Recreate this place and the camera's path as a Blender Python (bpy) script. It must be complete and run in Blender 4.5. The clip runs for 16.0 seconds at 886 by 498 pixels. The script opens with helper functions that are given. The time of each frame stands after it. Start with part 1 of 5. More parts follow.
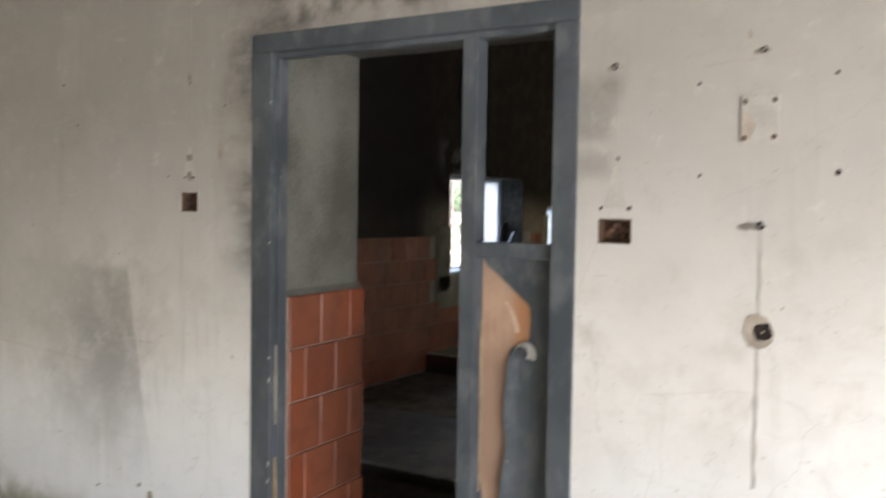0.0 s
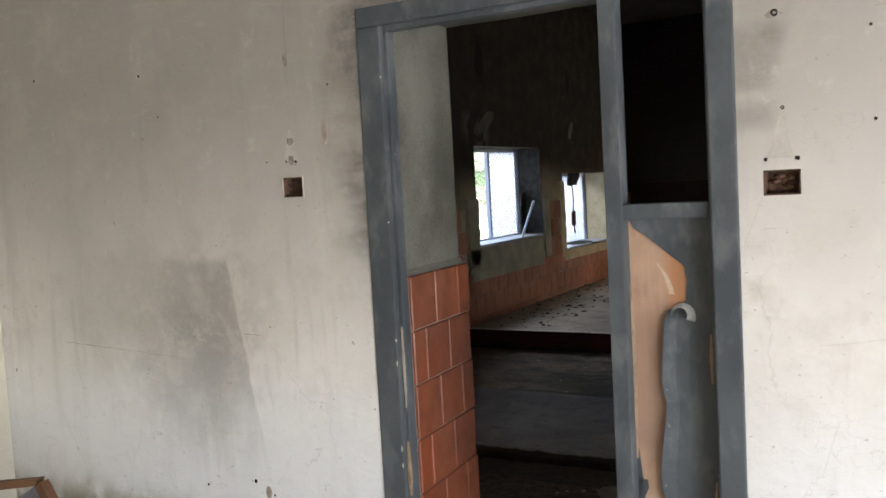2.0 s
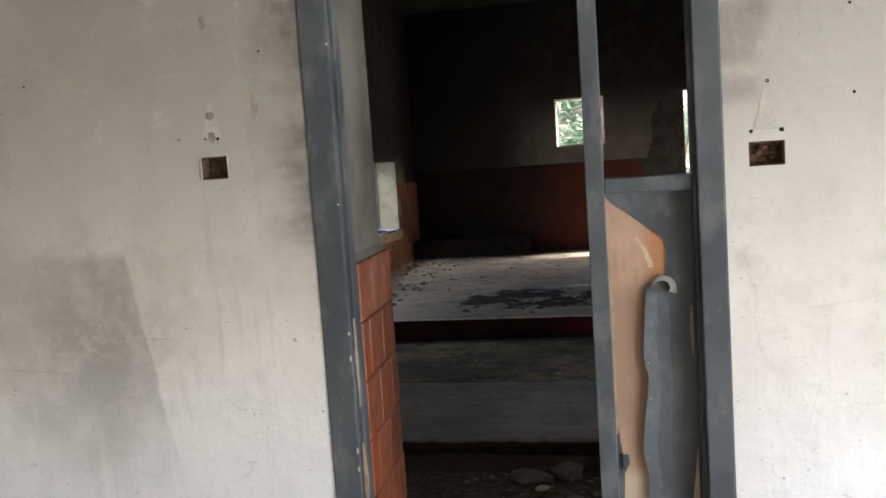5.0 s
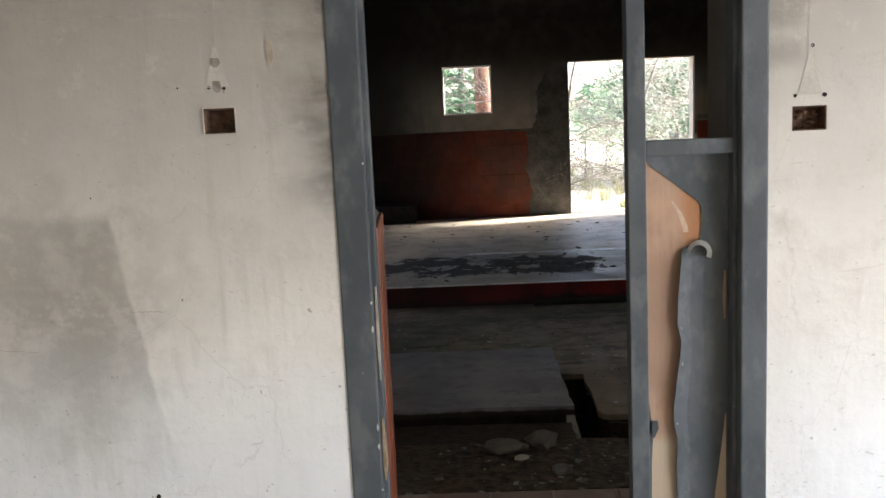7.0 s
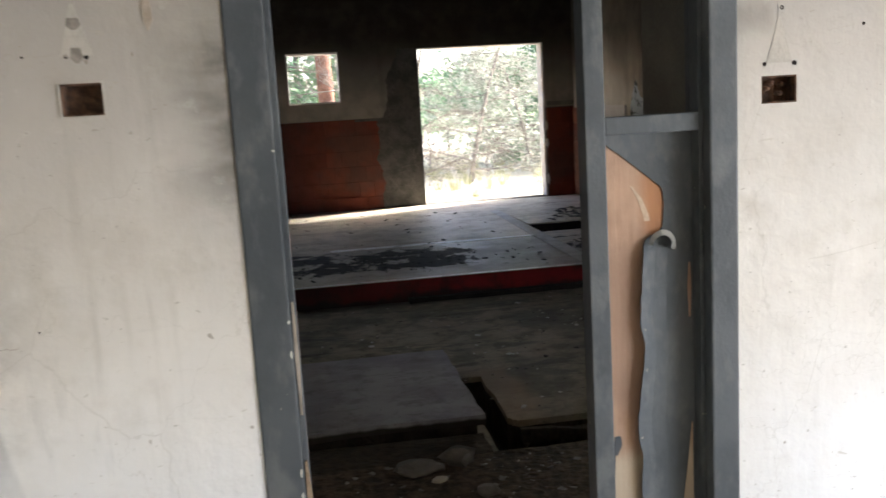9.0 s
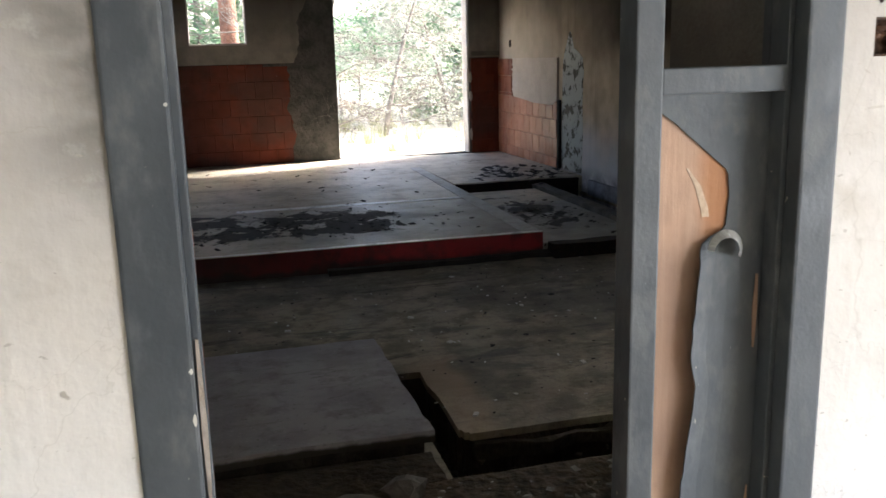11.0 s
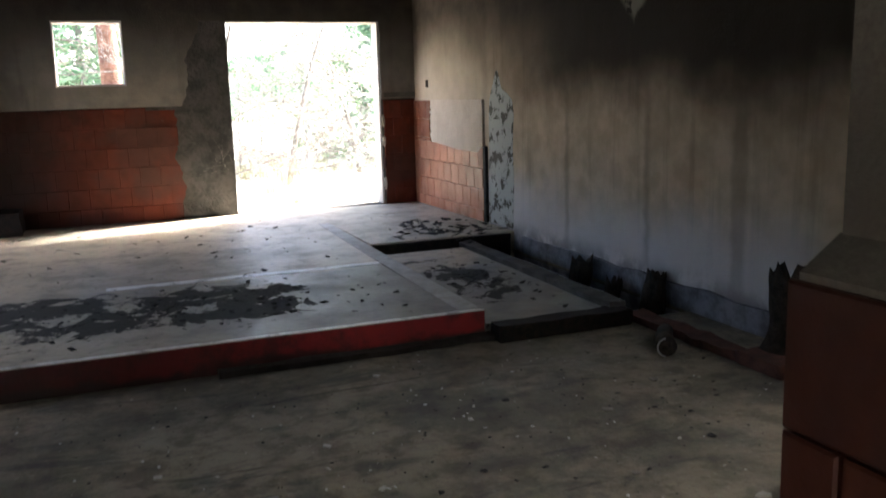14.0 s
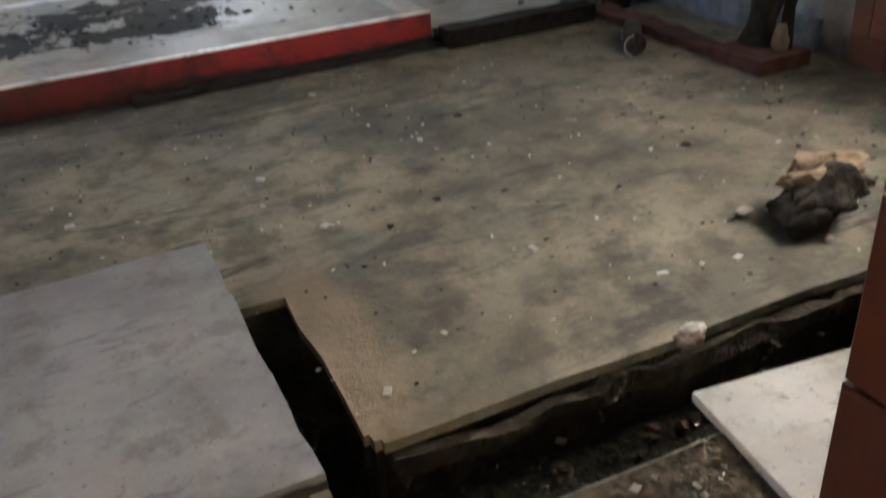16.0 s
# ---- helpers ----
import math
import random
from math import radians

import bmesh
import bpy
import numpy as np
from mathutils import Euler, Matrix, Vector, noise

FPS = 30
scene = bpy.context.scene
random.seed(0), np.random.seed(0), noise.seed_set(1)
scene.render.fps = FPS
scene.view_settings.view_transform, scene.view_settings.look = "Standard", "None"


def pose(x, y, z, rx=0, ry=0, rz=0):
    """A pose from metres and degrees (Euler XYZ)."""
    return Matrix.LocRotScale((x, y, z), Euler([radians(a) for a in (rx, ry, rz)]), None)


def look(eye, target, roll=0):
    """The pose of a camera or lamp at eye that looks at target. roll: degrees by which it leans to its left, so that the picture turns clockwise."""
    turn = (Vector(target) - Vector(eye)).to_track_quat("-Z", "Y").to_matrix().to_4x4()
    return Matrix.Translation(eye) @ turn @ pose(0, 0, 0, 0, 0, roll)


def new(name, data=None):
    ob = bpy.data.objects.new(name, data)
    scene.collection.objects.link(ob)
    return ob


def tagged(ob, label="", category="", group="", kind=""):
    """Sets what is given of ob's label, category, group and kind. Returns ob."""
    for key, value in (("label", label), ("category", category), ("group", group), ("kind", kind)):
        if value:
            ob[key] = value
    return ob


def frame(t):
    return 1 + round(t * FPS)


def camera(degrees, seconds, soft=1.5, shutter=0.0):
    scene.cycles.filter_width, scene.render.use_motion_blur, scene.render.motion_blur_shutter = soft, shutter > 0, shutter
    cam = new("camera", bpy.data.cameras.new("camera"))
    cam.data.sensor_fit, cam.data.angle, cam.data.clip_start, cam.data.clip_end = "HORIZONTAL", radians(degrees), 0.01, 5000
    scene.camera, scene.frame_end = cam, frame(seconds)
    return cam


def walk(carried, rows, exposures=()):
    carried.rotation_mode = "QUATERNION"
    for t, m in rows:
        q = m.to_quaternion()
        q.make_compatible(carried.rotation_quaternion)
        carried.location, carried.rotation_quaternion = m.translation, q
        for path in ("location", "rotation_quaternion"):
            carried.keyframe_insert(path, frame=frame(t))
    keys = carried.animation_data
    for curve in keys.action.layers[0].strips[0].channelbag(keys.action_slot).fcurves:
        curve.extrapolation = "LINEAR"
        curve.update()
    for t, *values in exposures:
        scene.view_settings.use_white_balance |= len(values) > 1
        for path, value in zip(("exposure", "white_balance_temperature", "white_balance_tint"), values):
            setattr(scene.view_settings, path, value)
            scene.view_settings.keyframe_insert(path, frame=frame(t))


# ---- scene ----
cam = camera(53.8, 16.0, shutter=0.4)
PATH = [
    (0, (1.182, 0.784, 1.446), (0.143, 2.491, 1.358), 0.9),
    (0.5, (1.047, 0.785, 1.426), (-0.11, 2.401, 1.199), -2.3),
    (1, (0.924, 0.687, 1.44), (-0.144, 2.37, 1.271), -5.3),
    (1.5, (0.82, 0.585, 1.454), (-0.177, 2.312, 1.31), -2.9),
    (2, (0.678, 0.579, 1.436), (-0.304, 2.316, 1.293), -3.2),
    (2.5, (0.502, 0.612, 1.422), (-0.327, 2.422, 1.227), -3.3),
    (3, (0.42, 0.622, 1.419), (-0.382, 2.441, 1.198), -3.2),
    (3.5, (0.327, 0.603, 1.417), (-0.339, 2.479, 1.226), -4.6),
    (4, (0.176, 0.523, 1.44), (-0.343, 2.449, 1.29), -4.2),
    (4.5, (0.062, 0.494, 1.428), (-0.42, 2.428, 1.263), -4.1),
    (7, (-0.659, 0.576, 1.42), (-0.733, 2.555, 1.141), -2.6),
    (7.5, (-0.732, 0.653, 1.406), (-0.823, 2.633, 1.141), -3.6),
    (8, (-0.835, 0.815, 1.413), (-0.877, 2.796, 1.14), -2.6),
    (8.5, (-0.87, 0.893, 1.421), (-0.825, 2.872, 1.134), -3.0),
    (9, (-0.913, 1.026, 1.394), (-0.611, 2.978, 1.079), -3.4),
    (11.5, (-0.927, 1.988, 1.382), (-0.331, 3.847, 0.945), -0.1),
    (12, (-0.926, 2.179, 1.411), (-0.206, 4.009, 1.052), 0.7),
    (12.5, (-0.892, 2.297, 1.39), (-0.158, 4.116, 1.002), -0.2),
    (13, (-0.837, 2.567, 1.384), (-0.163, 4.406, 0.978), -0.8),
    (13.5, (-0.767, 2.753, 1.417), (-0.111, 4.594, 0.994), -2.3),
    (14, (-0.688, 2.887, 1.406), (0.027, 4.722, 1.052), -1.6),
    (14.5, (-0.656, 3.003, 1.455), (-0.004, 4.879, 1.221), -1.2),
    (15, (-0.625, 3.08, 1.429), (0.085, 4.902, 1.01), -1.5),
    (15.5, (-0.572, 3.181, 1.364), (0.181, 4.896, 0.661), -2.2),
    (16, (-0.499, 3.28, 1.311), (0.197, 4.873, 0.322), -3.8),
]
EXPOSURES = [(0.0, 2.9, 6450, 13), (0.5, 2.98, 6450, 13), (8.0, 3.0, 6450, 13), (9.0, 3.05, 6450, 13), (11.5, 3.35, 6400, 13), (12.0, 3.05, 6450, 13), (13.0, 3.42, 6400, 13), (13.5, 3.95, 6350, 13), (14.5, 4.0, 6350, 13), (15.0, 4.0, 6400, 13), (15.5, 4.5, 6550, 13), (16.0, 5.4, 6850, 12)]
walk(cam, [(t, look(eye, target, roll)) for t, eye, target, roll in PATH], EXPOSURES)

# ---- light ----
RIGHT_WINDOW_X = 2.74
world = bpy.data.worlds.new("overcast_sky")
scene.world = world
world.use_nodes = True
wn = world.node_tree.nodes
sky = wn.new("ShaderNodeTexSky")
sky.sky_type, sky.sun_disc = "NISHITA", False
sky.sun_elevation, sky.sun_rotation = radians(36), radians(70)
sky.air_density, sky.dust_density, sky.ozone_density = 0.8, 3.5, 0.6
world.node_tree.links.new(sky.outputs[0], wn["Background"].inputs[0])
wn["Background"].inputs[1].default_value = 0.15
sun_data = bpy.data.lights.new("sun", "SUN")
sun_data.energy, sun_data.angle, sun_data.color = 4.2, radians(12), (1.0, 0.97, 0.92)
sun = new("sun", sun_data)
sun.matrix_world = look((9.4, 16.5, 7.3), (0.0, 13.2, 0.0))


def area_lamp(name, eye, target, width, height, watts, colour):
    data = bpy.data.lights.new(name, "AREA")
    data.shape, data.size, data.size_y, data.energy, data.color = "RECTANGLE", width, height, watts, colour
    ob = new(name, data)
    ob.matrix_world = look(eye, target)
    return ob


# daylight in the wide opening of the front room, beside the walker
area_lamp("daylight_east", (3.88, 0.1, 0.62), (-3.0, 1.7, 0.35), 3.0, 1.0, 32, (0.87, 0.94, 1.0))
# daylight of an unseen side window, assumed beside the doorway pier
area_lamp("daylight_room", (RIGHT_WINDOW_X, 4.75, 1.83), (0.2, 5.0, 0.0), 1.2, 0.9, 0.4, (1.0, 0.95, 0.86))
# added fill lamp, out of view outside and above the two left windows
area_lamp("fill_west", (-4.35, 9.8, 2.6), (-2.3, 9.9, 0.2), 3.8, 0.9, 11, (0.95, 0.97, 1.0))

# ---- materials ----


class Nodes:
    """A short way to write node trees."""

    def __init__(self, name):
        self.m = bpy.data.materials.new(name)
        self.m.use_nodes = True
        self.t = self.m.node_tree
        self.b = self.t.nodes["Principled BSDF"]
        self.out = self.t.nodes["Material Output"]
        geo = self.t.nodes.new("ShaderNodeNewGeometry")
        self.pos = geo.outputs["Position"]
        self.island = geo.outputs["Random Per Island"]
        self.normal = geo.outputs["Normal"]
        self.rand = self.t.nodes.new("ShaderNodeObjectInfo").outputs["Random"]

    def put(self, socket, value):
        if hasattr(value, "is_linked"):
            self.t.links.new(value, socket)
        elif isinstance(value, tuple) and len(value) == 3 and socket.type == "RGBA":
            socket.default_value = (*value, 1)
        else:
            socket.default_value = value

    def noise(self, scale, detail=4.0, rough=0.55, vec=None, stretch=None, distort=0.0):
        n = self.t.nodes.new("ShaderNodeTexNoise")
        v = vec or self.pos
        if stretch:
            v = self.vec("MULTIPLY", v, stretch)
        self.t.links.new(v, n.inputs["Vector"])
        n.inputs["Scale"].default_value, n.inputs["Detail"].default_value = scale, detail
        n.inputs["Roughness"].default_value, n.inputs["Distortion"].default_value = rough, distort
        return n.outputs["Fac"]

    def voronoi(self, scale, feature="F1", vec=None):
        n = self.t.nodes.new("ShaderNodeTexVoronoi")
        n.feature = feature
        self.t.links.new(vec or self.pos, n.inputs["Vector"])
        n.inputs["Scale"].default_value = scale
        return n.outputs["Distance"]

    def vec(self, op, a, b):
        n = self.t.nodes.new("ShaderNodeVectorMath")
        n.operation = op
        self.put(n.inputs[0], a)
        self.put(n.inputs[1], b)
        return n.outputs[0]

    def op(self, op, a, b=0.0):
        n = self.t.nodes.new("ShaderNodeMath")
        n.operation, n.use_clamp = op, False
        self.put(n.inputs[0], a)
        self.put(n.inputs[1], b)
        return n.outputs[0]

    def step(self, v, a, b, to0=0.0, to1=1.0):
        n = self.t.nodes.new("ShaderNodeMapRange")
        n.interpolation_type = "SMOOTHSTEP"
        for k, x in zip(("Value", "From Min", "From Max", "To Min", "To Max"), (v, a, b, to0, to1)):
            self.put(n.inputs[k], x)
        return n.outputs[0]

    def mix(self, f, a, b):
        n = self.t.nodes.new("ShaderNodeMix")
        n.data_type = "RGBA"
        self.put(n.inputs[0], f)
        self.put(n.inputs[6], a)
        self.put(n.inputs[7], b)
        return n.outputs[2]

    def xyz(self, warp=0.0, scale=3.0):
        v = self.pos
        if warp:
            n = self.t.nodes.new("ShaderNodeTexNoise")
            self.t.links.new(v, n.inputs["Vector"])
            n.inputs["Scale"].default_value, n.inputs["Detail"].default_value = scale, 4
            d = self.vec("SUBTRACT", n.outputs["Color"], (0.5, 0.5, 0.5))
            v = self.vec("ADD", v, self.vec("MULTIPLY", d, (warp, warp, warp)))
        s = self.t.nodes.new("ShaderNodeSeparateXYZ")
        self.t.links.new(v, s.inputs[0])
        return s.outputs

    def band(self, v, a, b, soft):
        """1 between a and b, falling off over soft."""
        return self.op("MULTIPLY", self.step(v, a - soft, a + soft), self.step(v, b - soft, b + soft, 1.0, 0.0))

    def all(self, *fs):
        f = fs[0]
        for g in fs[1:]:
            f = self.op("MULTIPLY", f, g)
        return f

    def done(self, colour, rough=0.9, bump=(), metal=0.0, spec=0.3):
        self.put(self.b.inputs["Base Color"], colour)
        self.put(self.b.inputs["Roughness"], rough)
        self.put(self.b.inputs["Metallic"], metal)
        self.b.inputs["Specular IOR Level"].default_value = spec
        last = None
        for height, depth in bump:
            n = self.t.nodes.new("ShaderNodeBump")
            n.inputs["Strength"].default_value, n.inputs["Distance"].default_value = 1.0, depth
            self.put(n.inputs["Height"], height)
            if last:
                self.t.links.new(last, n.inputs["Normal"])
            last = n.outputs[0]
        if last:
            self.t.links.new(last, self.b.inputs["Normal"])
        return self.m


def plain(name, c1, c2, scale=8.0, rough=0.85, depth=0.002, fine=90.0, metal=0.0, spec=0.3, c3=None, by=None):
    """Two colours mixed at two scales, with fine relief."""
    n = Nodes(name)
    big, small = n.noise(scale, 5), n.noise(fine, 3)
    f = n.step(n.op("ADD", n.op("MULTIPLY", big, 0.75), n.op("MULTIPLY", small, 0.25)), 0.35, 0.65)
    c = n.mix(f, c1, c2)
    if c3:
        r = n.rand if by == "object" else n.island
        c = n.mix(n.op("MULTIPLY", r, 0.8), c, c3)
    return n.done(c, n.step(big, 0.3, 0.7, rough - 0.08, min(1.0, rough + 0.08)), ((big, depth * 2), (small, depth)), metal, spec)


def plaster_front():
    n = Nodes("stained_white_plaster")
    x, y, z = n.xyz(0.12, 4.0)
    fx, fy, fz = n.xyz()
    big, mid, fine = n.noise(1.3, 5), n.noise(7.0, 6), n.noise(60.0, 3)
    c = n.mix(n.step(big, 0.35, 0.68), (0.70, 0.665, 0.62), (0.82, 0.79, 0.75))
    c = n.mix(n.op("MULTIPLY", n.step(mid, 0.52, 0.75), 0.45), c, (0.50, 0.46, 0.39))
    streak = n.noise(5.0, 5, 0.6, stretch=(2.2, 2.2, 0.22))
    c = n.mix(n.op("MULTIPLY", n.step(streak, 0.52, 0.72), 0.35), c, (0.42, 0.39, 0.34))
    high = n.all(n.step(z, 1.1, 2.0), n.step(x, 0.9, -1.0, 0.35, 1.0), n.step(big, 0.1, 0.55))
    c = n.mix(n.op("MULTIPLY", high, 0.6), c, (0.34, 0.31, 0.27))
    # colour darkens with height, standing in for light that enters low
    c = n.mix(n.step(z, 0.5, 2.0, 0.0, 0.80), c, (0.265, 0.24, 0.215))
    # rubbed grey patch with run-offs below it
    sx0, sy0, sz0 = n.xyz(0.05, 9.0)
    runs = n.noise(6.0, 5, 0.65, stretch=(2.6, 2.6, 0.3))
    scrub = n.noise(9.0, 5, 0.6, stretch=(0.7, 0.7, 2.2))
    wx, wy, wz = n.xyz(0.22, 4.5)
    cloud = n.noise(5.5, 6, 0.68)
    left = n.op("SUBTRACT", wx, n.op("MULTIPLY", n.op("SUBTRACT", wz, 0.9), 0.25))
    patch = n.all(n.step(left, -2.35, -1.9), n.step(n.op("ADD", sx0, n.op("MULTIPLY", sz0, 0.18)), -1.528, -1.548), n.step(sz0, 1.215, 1.175), n.step(n.op("ADD", sz0, n.op("MULTIPLY", runs, 0.9)), 0.62, 1.05), n.step(cloud, 0.28, 0.66, 0.5, 1.0))
    c = n.mix(n.op("MULTIPLY", patch, 0.88), c, (0.27, 0.255, 0.235))
    halo = n.all(n.step(wx, -2.9, -2.0), n.step(wx, -1.5, -1.7), n.step(wz, 1.75, 1.0), n.step(wz, 0.2, 0.6), n.step(cloud, 0.42, 0.62))
    c = n.mix(n.op("MULTIPLY", halo, 0.5), c, (0.36, 0.34, 0.31))
    rub = n.all(n.band(sx0, -2.4, -1.6, 0.2), n.band(wz, 0.82, 0.96, 0.05), n.step(n.noise(26.0, 4, 0.6), 0.52, 0.58))
    c = n.mix(n.op("MULTIPLY", rub, 0.28), c, (0.58, 0.56, 0.53))
    drip = n.all(n.band(sx0, -2.6, -1.2, 0.2), n.step(sz0, 0.95, 0.6), n.step(runs, 0.55, 0.66))
    c = n.mix(n.op("MULTIPLY", drip, 0.4), c, (0.40, 0.38, 0.35))
    patch2 = n.all(n.band(x, -2.9, -2.0, 0.3), n.band(z, 0.7, 1.6, 0.3), n.step(big, 0.35, 0.6))
    c = n.mix(n.op("MULTIPLY", patch2, 0.5), c, (0.32, 0.30, 0.27))
    # fainter wiped areas; bluish whitewash, brightened in colour for light near the foot
    wash = n.all(n.step(z, 0.95, 0.35), n.step(big, 0.25, 0.55, 0.4, 1.0))
    c = n.mix(n.op("MULTIPLY", wash, 0.8), c, (0.80, 0.81, 0.83))
    # mould along the foot
    mould = n.all(n.step(z, 0.26, 0.05), n.step(x, -0.6, -1.7), n.step(mid, 0.3, 0.55))
    c = n.mix(n.op("MULTIPLY", mould, 0.9), c, (0.20, 0.175, 0.09))
    # soot that came round the door frame
    puff = n.step(n.noise(4.0, 4, stretch=(0.5, 0.5, 1.3)), 0.38, 0.62)
    lee = n.all(n.step(n.op("ABSOLUTE", n.op("ADD", x, 1.04)), 0.25, 0.02), n.step(z, 0.95, 1.4), n.step(puff, 0.0, 1.0, 0.45, 1.0))
    c = n.mix(n.op("MULTIPLY", lee, 0.85), c, (0.10, 0.09, 0.08))
    soot = n.all(n.step(n.op("ABSOLUTE", n.op("SUBTRACT", x, 0.20)), 0.13, 0.06), n.op("ADD", n.band(z, 1.66, 1.84, 0.04), n.op("MULTIPLY", n.band(z, 1.53, 1.61, 0.03), 0.6)), n.step(puff, 0.0, 1.0, 0.6, 1.0))
    c = n.mix(n.op("MULTIPLY", soot, 0.75), c, (0.16, 0.145, 0.13))
    top = n.all(n.step(z, 2.03, 2.14), n.band(x, -0.95, 0.3, 0.1), n.step(mid, 0.4, 0.6))
    c = n.mix(n.op("MULTIPLY", top, 0.8), c, (0.08, 0.07, 0.06))
    # scuffs and flecks
    fleck = n.step(n.noise(28.0, 2, 0.5, stretch=(1.0, 1.0, 0.7)), 0.72, 0.76)
    c = n.mix(n.op("MULTIPLY", fleck, 0.6), c, (0.22, 0.18, 0.13))
    nick = n.step(n.noise(60.0, 2, 0.5, stretch=(0.6, 0.6, 1.2)), 0.69, 0.73)
    c = n.mix(n.op("MULTIPLY", nick, 0.45), c, (0.27, 0.24, 0.20))
    brush = n.step(n.noise(7.0, 6, 0.75, stretch=(0.5, 0.5, 2.4), distort=0.4), 0.56, 0.70)
    c = n.mix(n.op("MULTIPLY", brush, 0.22), c, (0.48, 0.455, 0.41))
    scuff = n.step(n.noise(16.0, 5, 0.65, stretch=(0.5, 0.5, 1.6), distort=0.8), 0.66, 0.70)
    c = n.mix(n.op("MULTIPLY", scuff, 0.45), c, (0.40, 0.36, 0.30))
    chalk = n.step(n.noise(11.0, 6, 0.7), 0.60, 0.68)
    c = n.mix(n.op("MULTIPLY", chalk, 0.10), c, (0.80, 0.78, 0.74))
    grime = n.all(n.step(n.noise(3.2, 7, 0.72), 0.47, 0.66), n.step(z, 0.4, 1.1))
    c = n.mix(n.op("MULTIPLY", grime, 0.30), c, (0.44, 0.40, 0.35))
    crack = n.step(n.voronoi(2.3, "DISTANCE_TO_EDGE", n.vec("ADD", n.pos, n.vec("MULTIPLY", n.noise(6.0, 4), (0.4, 0.4, 0.4)))), 0.006, 0.0)
    c = n.mix(n.op("MULTIPLY", crack, 0.18), c, (0.3, 0.27, 0.22))
    return n.done(c, 0.92, ((mid, 0.004), (n.noise(22.0, 5, 0.6), 0.0017), (fine, 0.0008), (streak, 0.002)), spec=0.2)


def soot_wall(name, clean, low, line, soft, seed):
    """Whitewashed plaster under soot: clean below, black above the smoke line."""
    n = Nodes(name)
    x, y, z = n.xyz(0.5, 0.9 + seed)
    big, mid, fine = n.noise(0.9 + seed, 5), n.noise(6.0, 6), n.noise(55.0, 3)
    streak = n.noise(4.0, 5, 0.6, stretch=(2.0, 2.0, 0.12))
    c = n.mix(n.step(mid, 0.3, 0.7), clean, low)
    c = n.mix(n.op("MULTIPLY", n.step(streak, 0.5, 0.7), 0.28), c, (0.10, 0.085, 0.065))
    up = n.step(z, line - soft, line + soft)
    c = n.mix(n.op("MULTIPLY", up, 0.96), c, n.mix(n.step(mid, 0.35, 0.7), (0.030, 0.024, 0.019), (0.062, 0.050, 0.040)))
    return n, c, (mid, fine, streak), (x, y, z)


def soot_left():
    n, c, (mid, fine, streak), (x, y, z) = soot_wall("sooty_plaster_by_windows", (0.42, 0.37, 0.27), (0.30, 0.27, 0.20), 1.42, 0.22, 0.0)
    # darker towards both ends of the wall
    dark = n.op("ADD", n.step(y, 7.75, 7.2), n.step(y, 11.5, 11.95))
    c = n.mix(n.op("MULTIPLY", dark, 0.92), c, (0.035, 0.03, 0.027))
    pale = n.all(n.band(y, 7.6, 8.05, 0.1), n.band(z, 1.85, 2.1, 0.1), n.step(mid, 0.45, 0.55))
    c = n.mix(pale, c, (0.16, 0.15, 0.14))
    return n.done(c, 0.95, ((mid, 0.008), (fine, 0.003)), spec=0.15)


def soot_far():
    n, c, (mid, fine, streak), (x, y, z) = soot_wall("sooty_plaster_far", (0.30, 0.27, 0.22), (0.22, 0.20, 0.17), 1.95, 0.50, 0.3)
    # plaster darkens towards the left end
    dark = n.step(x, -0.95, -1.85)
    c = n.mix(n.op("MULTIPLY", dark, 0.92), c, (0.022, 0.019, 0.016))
    return n.done(c, 0.95, ((mid, 0.008), (fine, 0.003)), spec=0.15)


def soot_right():
    n, c, (mid, fine, streak), (x, y, z) = soot_wall("sooty_plaster_right", (0.54, 0.435, 0.325), (0.41, 0.33, 0.24), 1.70, 0.5, 0.6)
    fx, fy, fz = n.xyz(0.08, 6.0)
    # bluish limewash near the foot
    c = n.mix(n.op("MULTIPLY", n.step(z, 0.80, 0.3), 0.75), c, (0.54, 0.55, 0.60))
    c = n.mix(n.op("MULTIPLY", n.all(n.step(fz, 0.3, 0.12), n.step(mid, 0.35, 0.6)), 0.7), c, (0.11, 0.11, 0.12))
    # paler stretch towards the big opening
    c = n.mix(n.op("MULTIPLY", n.all(n.step(y, 9.9, 11.1), n.step(z, 2.2, 1.2)), 0.6), c, (0.48, 0.43, 0.37))
    c = n.mix(n.op("MULTIPLY", n.all(n.step(z, 1.05, 1.6), n.step(y, 10.6, 8.6)), 0.94), c, (0.020, 0.017, 0.015))
    # run-off lines
    for at, wide in ((8.91, 0.03), (7.83, 0.03), (6.92, 0.06)):
        c = n.mix(n.op("MULTIPLY", n.all(n.band(fy, at - wide, at + wide, 0.03), n.band(fz, 0.2, 1.35, 0.2)), 0.35), c, (0.07, 0.06, 0.05))
    # pale flaked wedge high up
    half = n.op("MULTIPLY", n.op("SUBTRACT", fz, 1.84), 1.1)
    wedge = n.all(n.step(n.op("SUBTRACT", half, n.op("ABSOLUTE", n.op("SUBTRACT", fy, 8.0))), -0.04, 0.06), n.step(n.noise(6.0, 5), 0.60, 0.54), n.step(fz, 3.1, 2.7))
    c = n.mix(n.op("MULTIPLY", wedge, 0.52), c, (0.40, 0.37, 0.32))
    return n.done(c, 0.93, ((mid, 0.008), (fine, 0.003), (streak, 0.003)), spec=0.2)


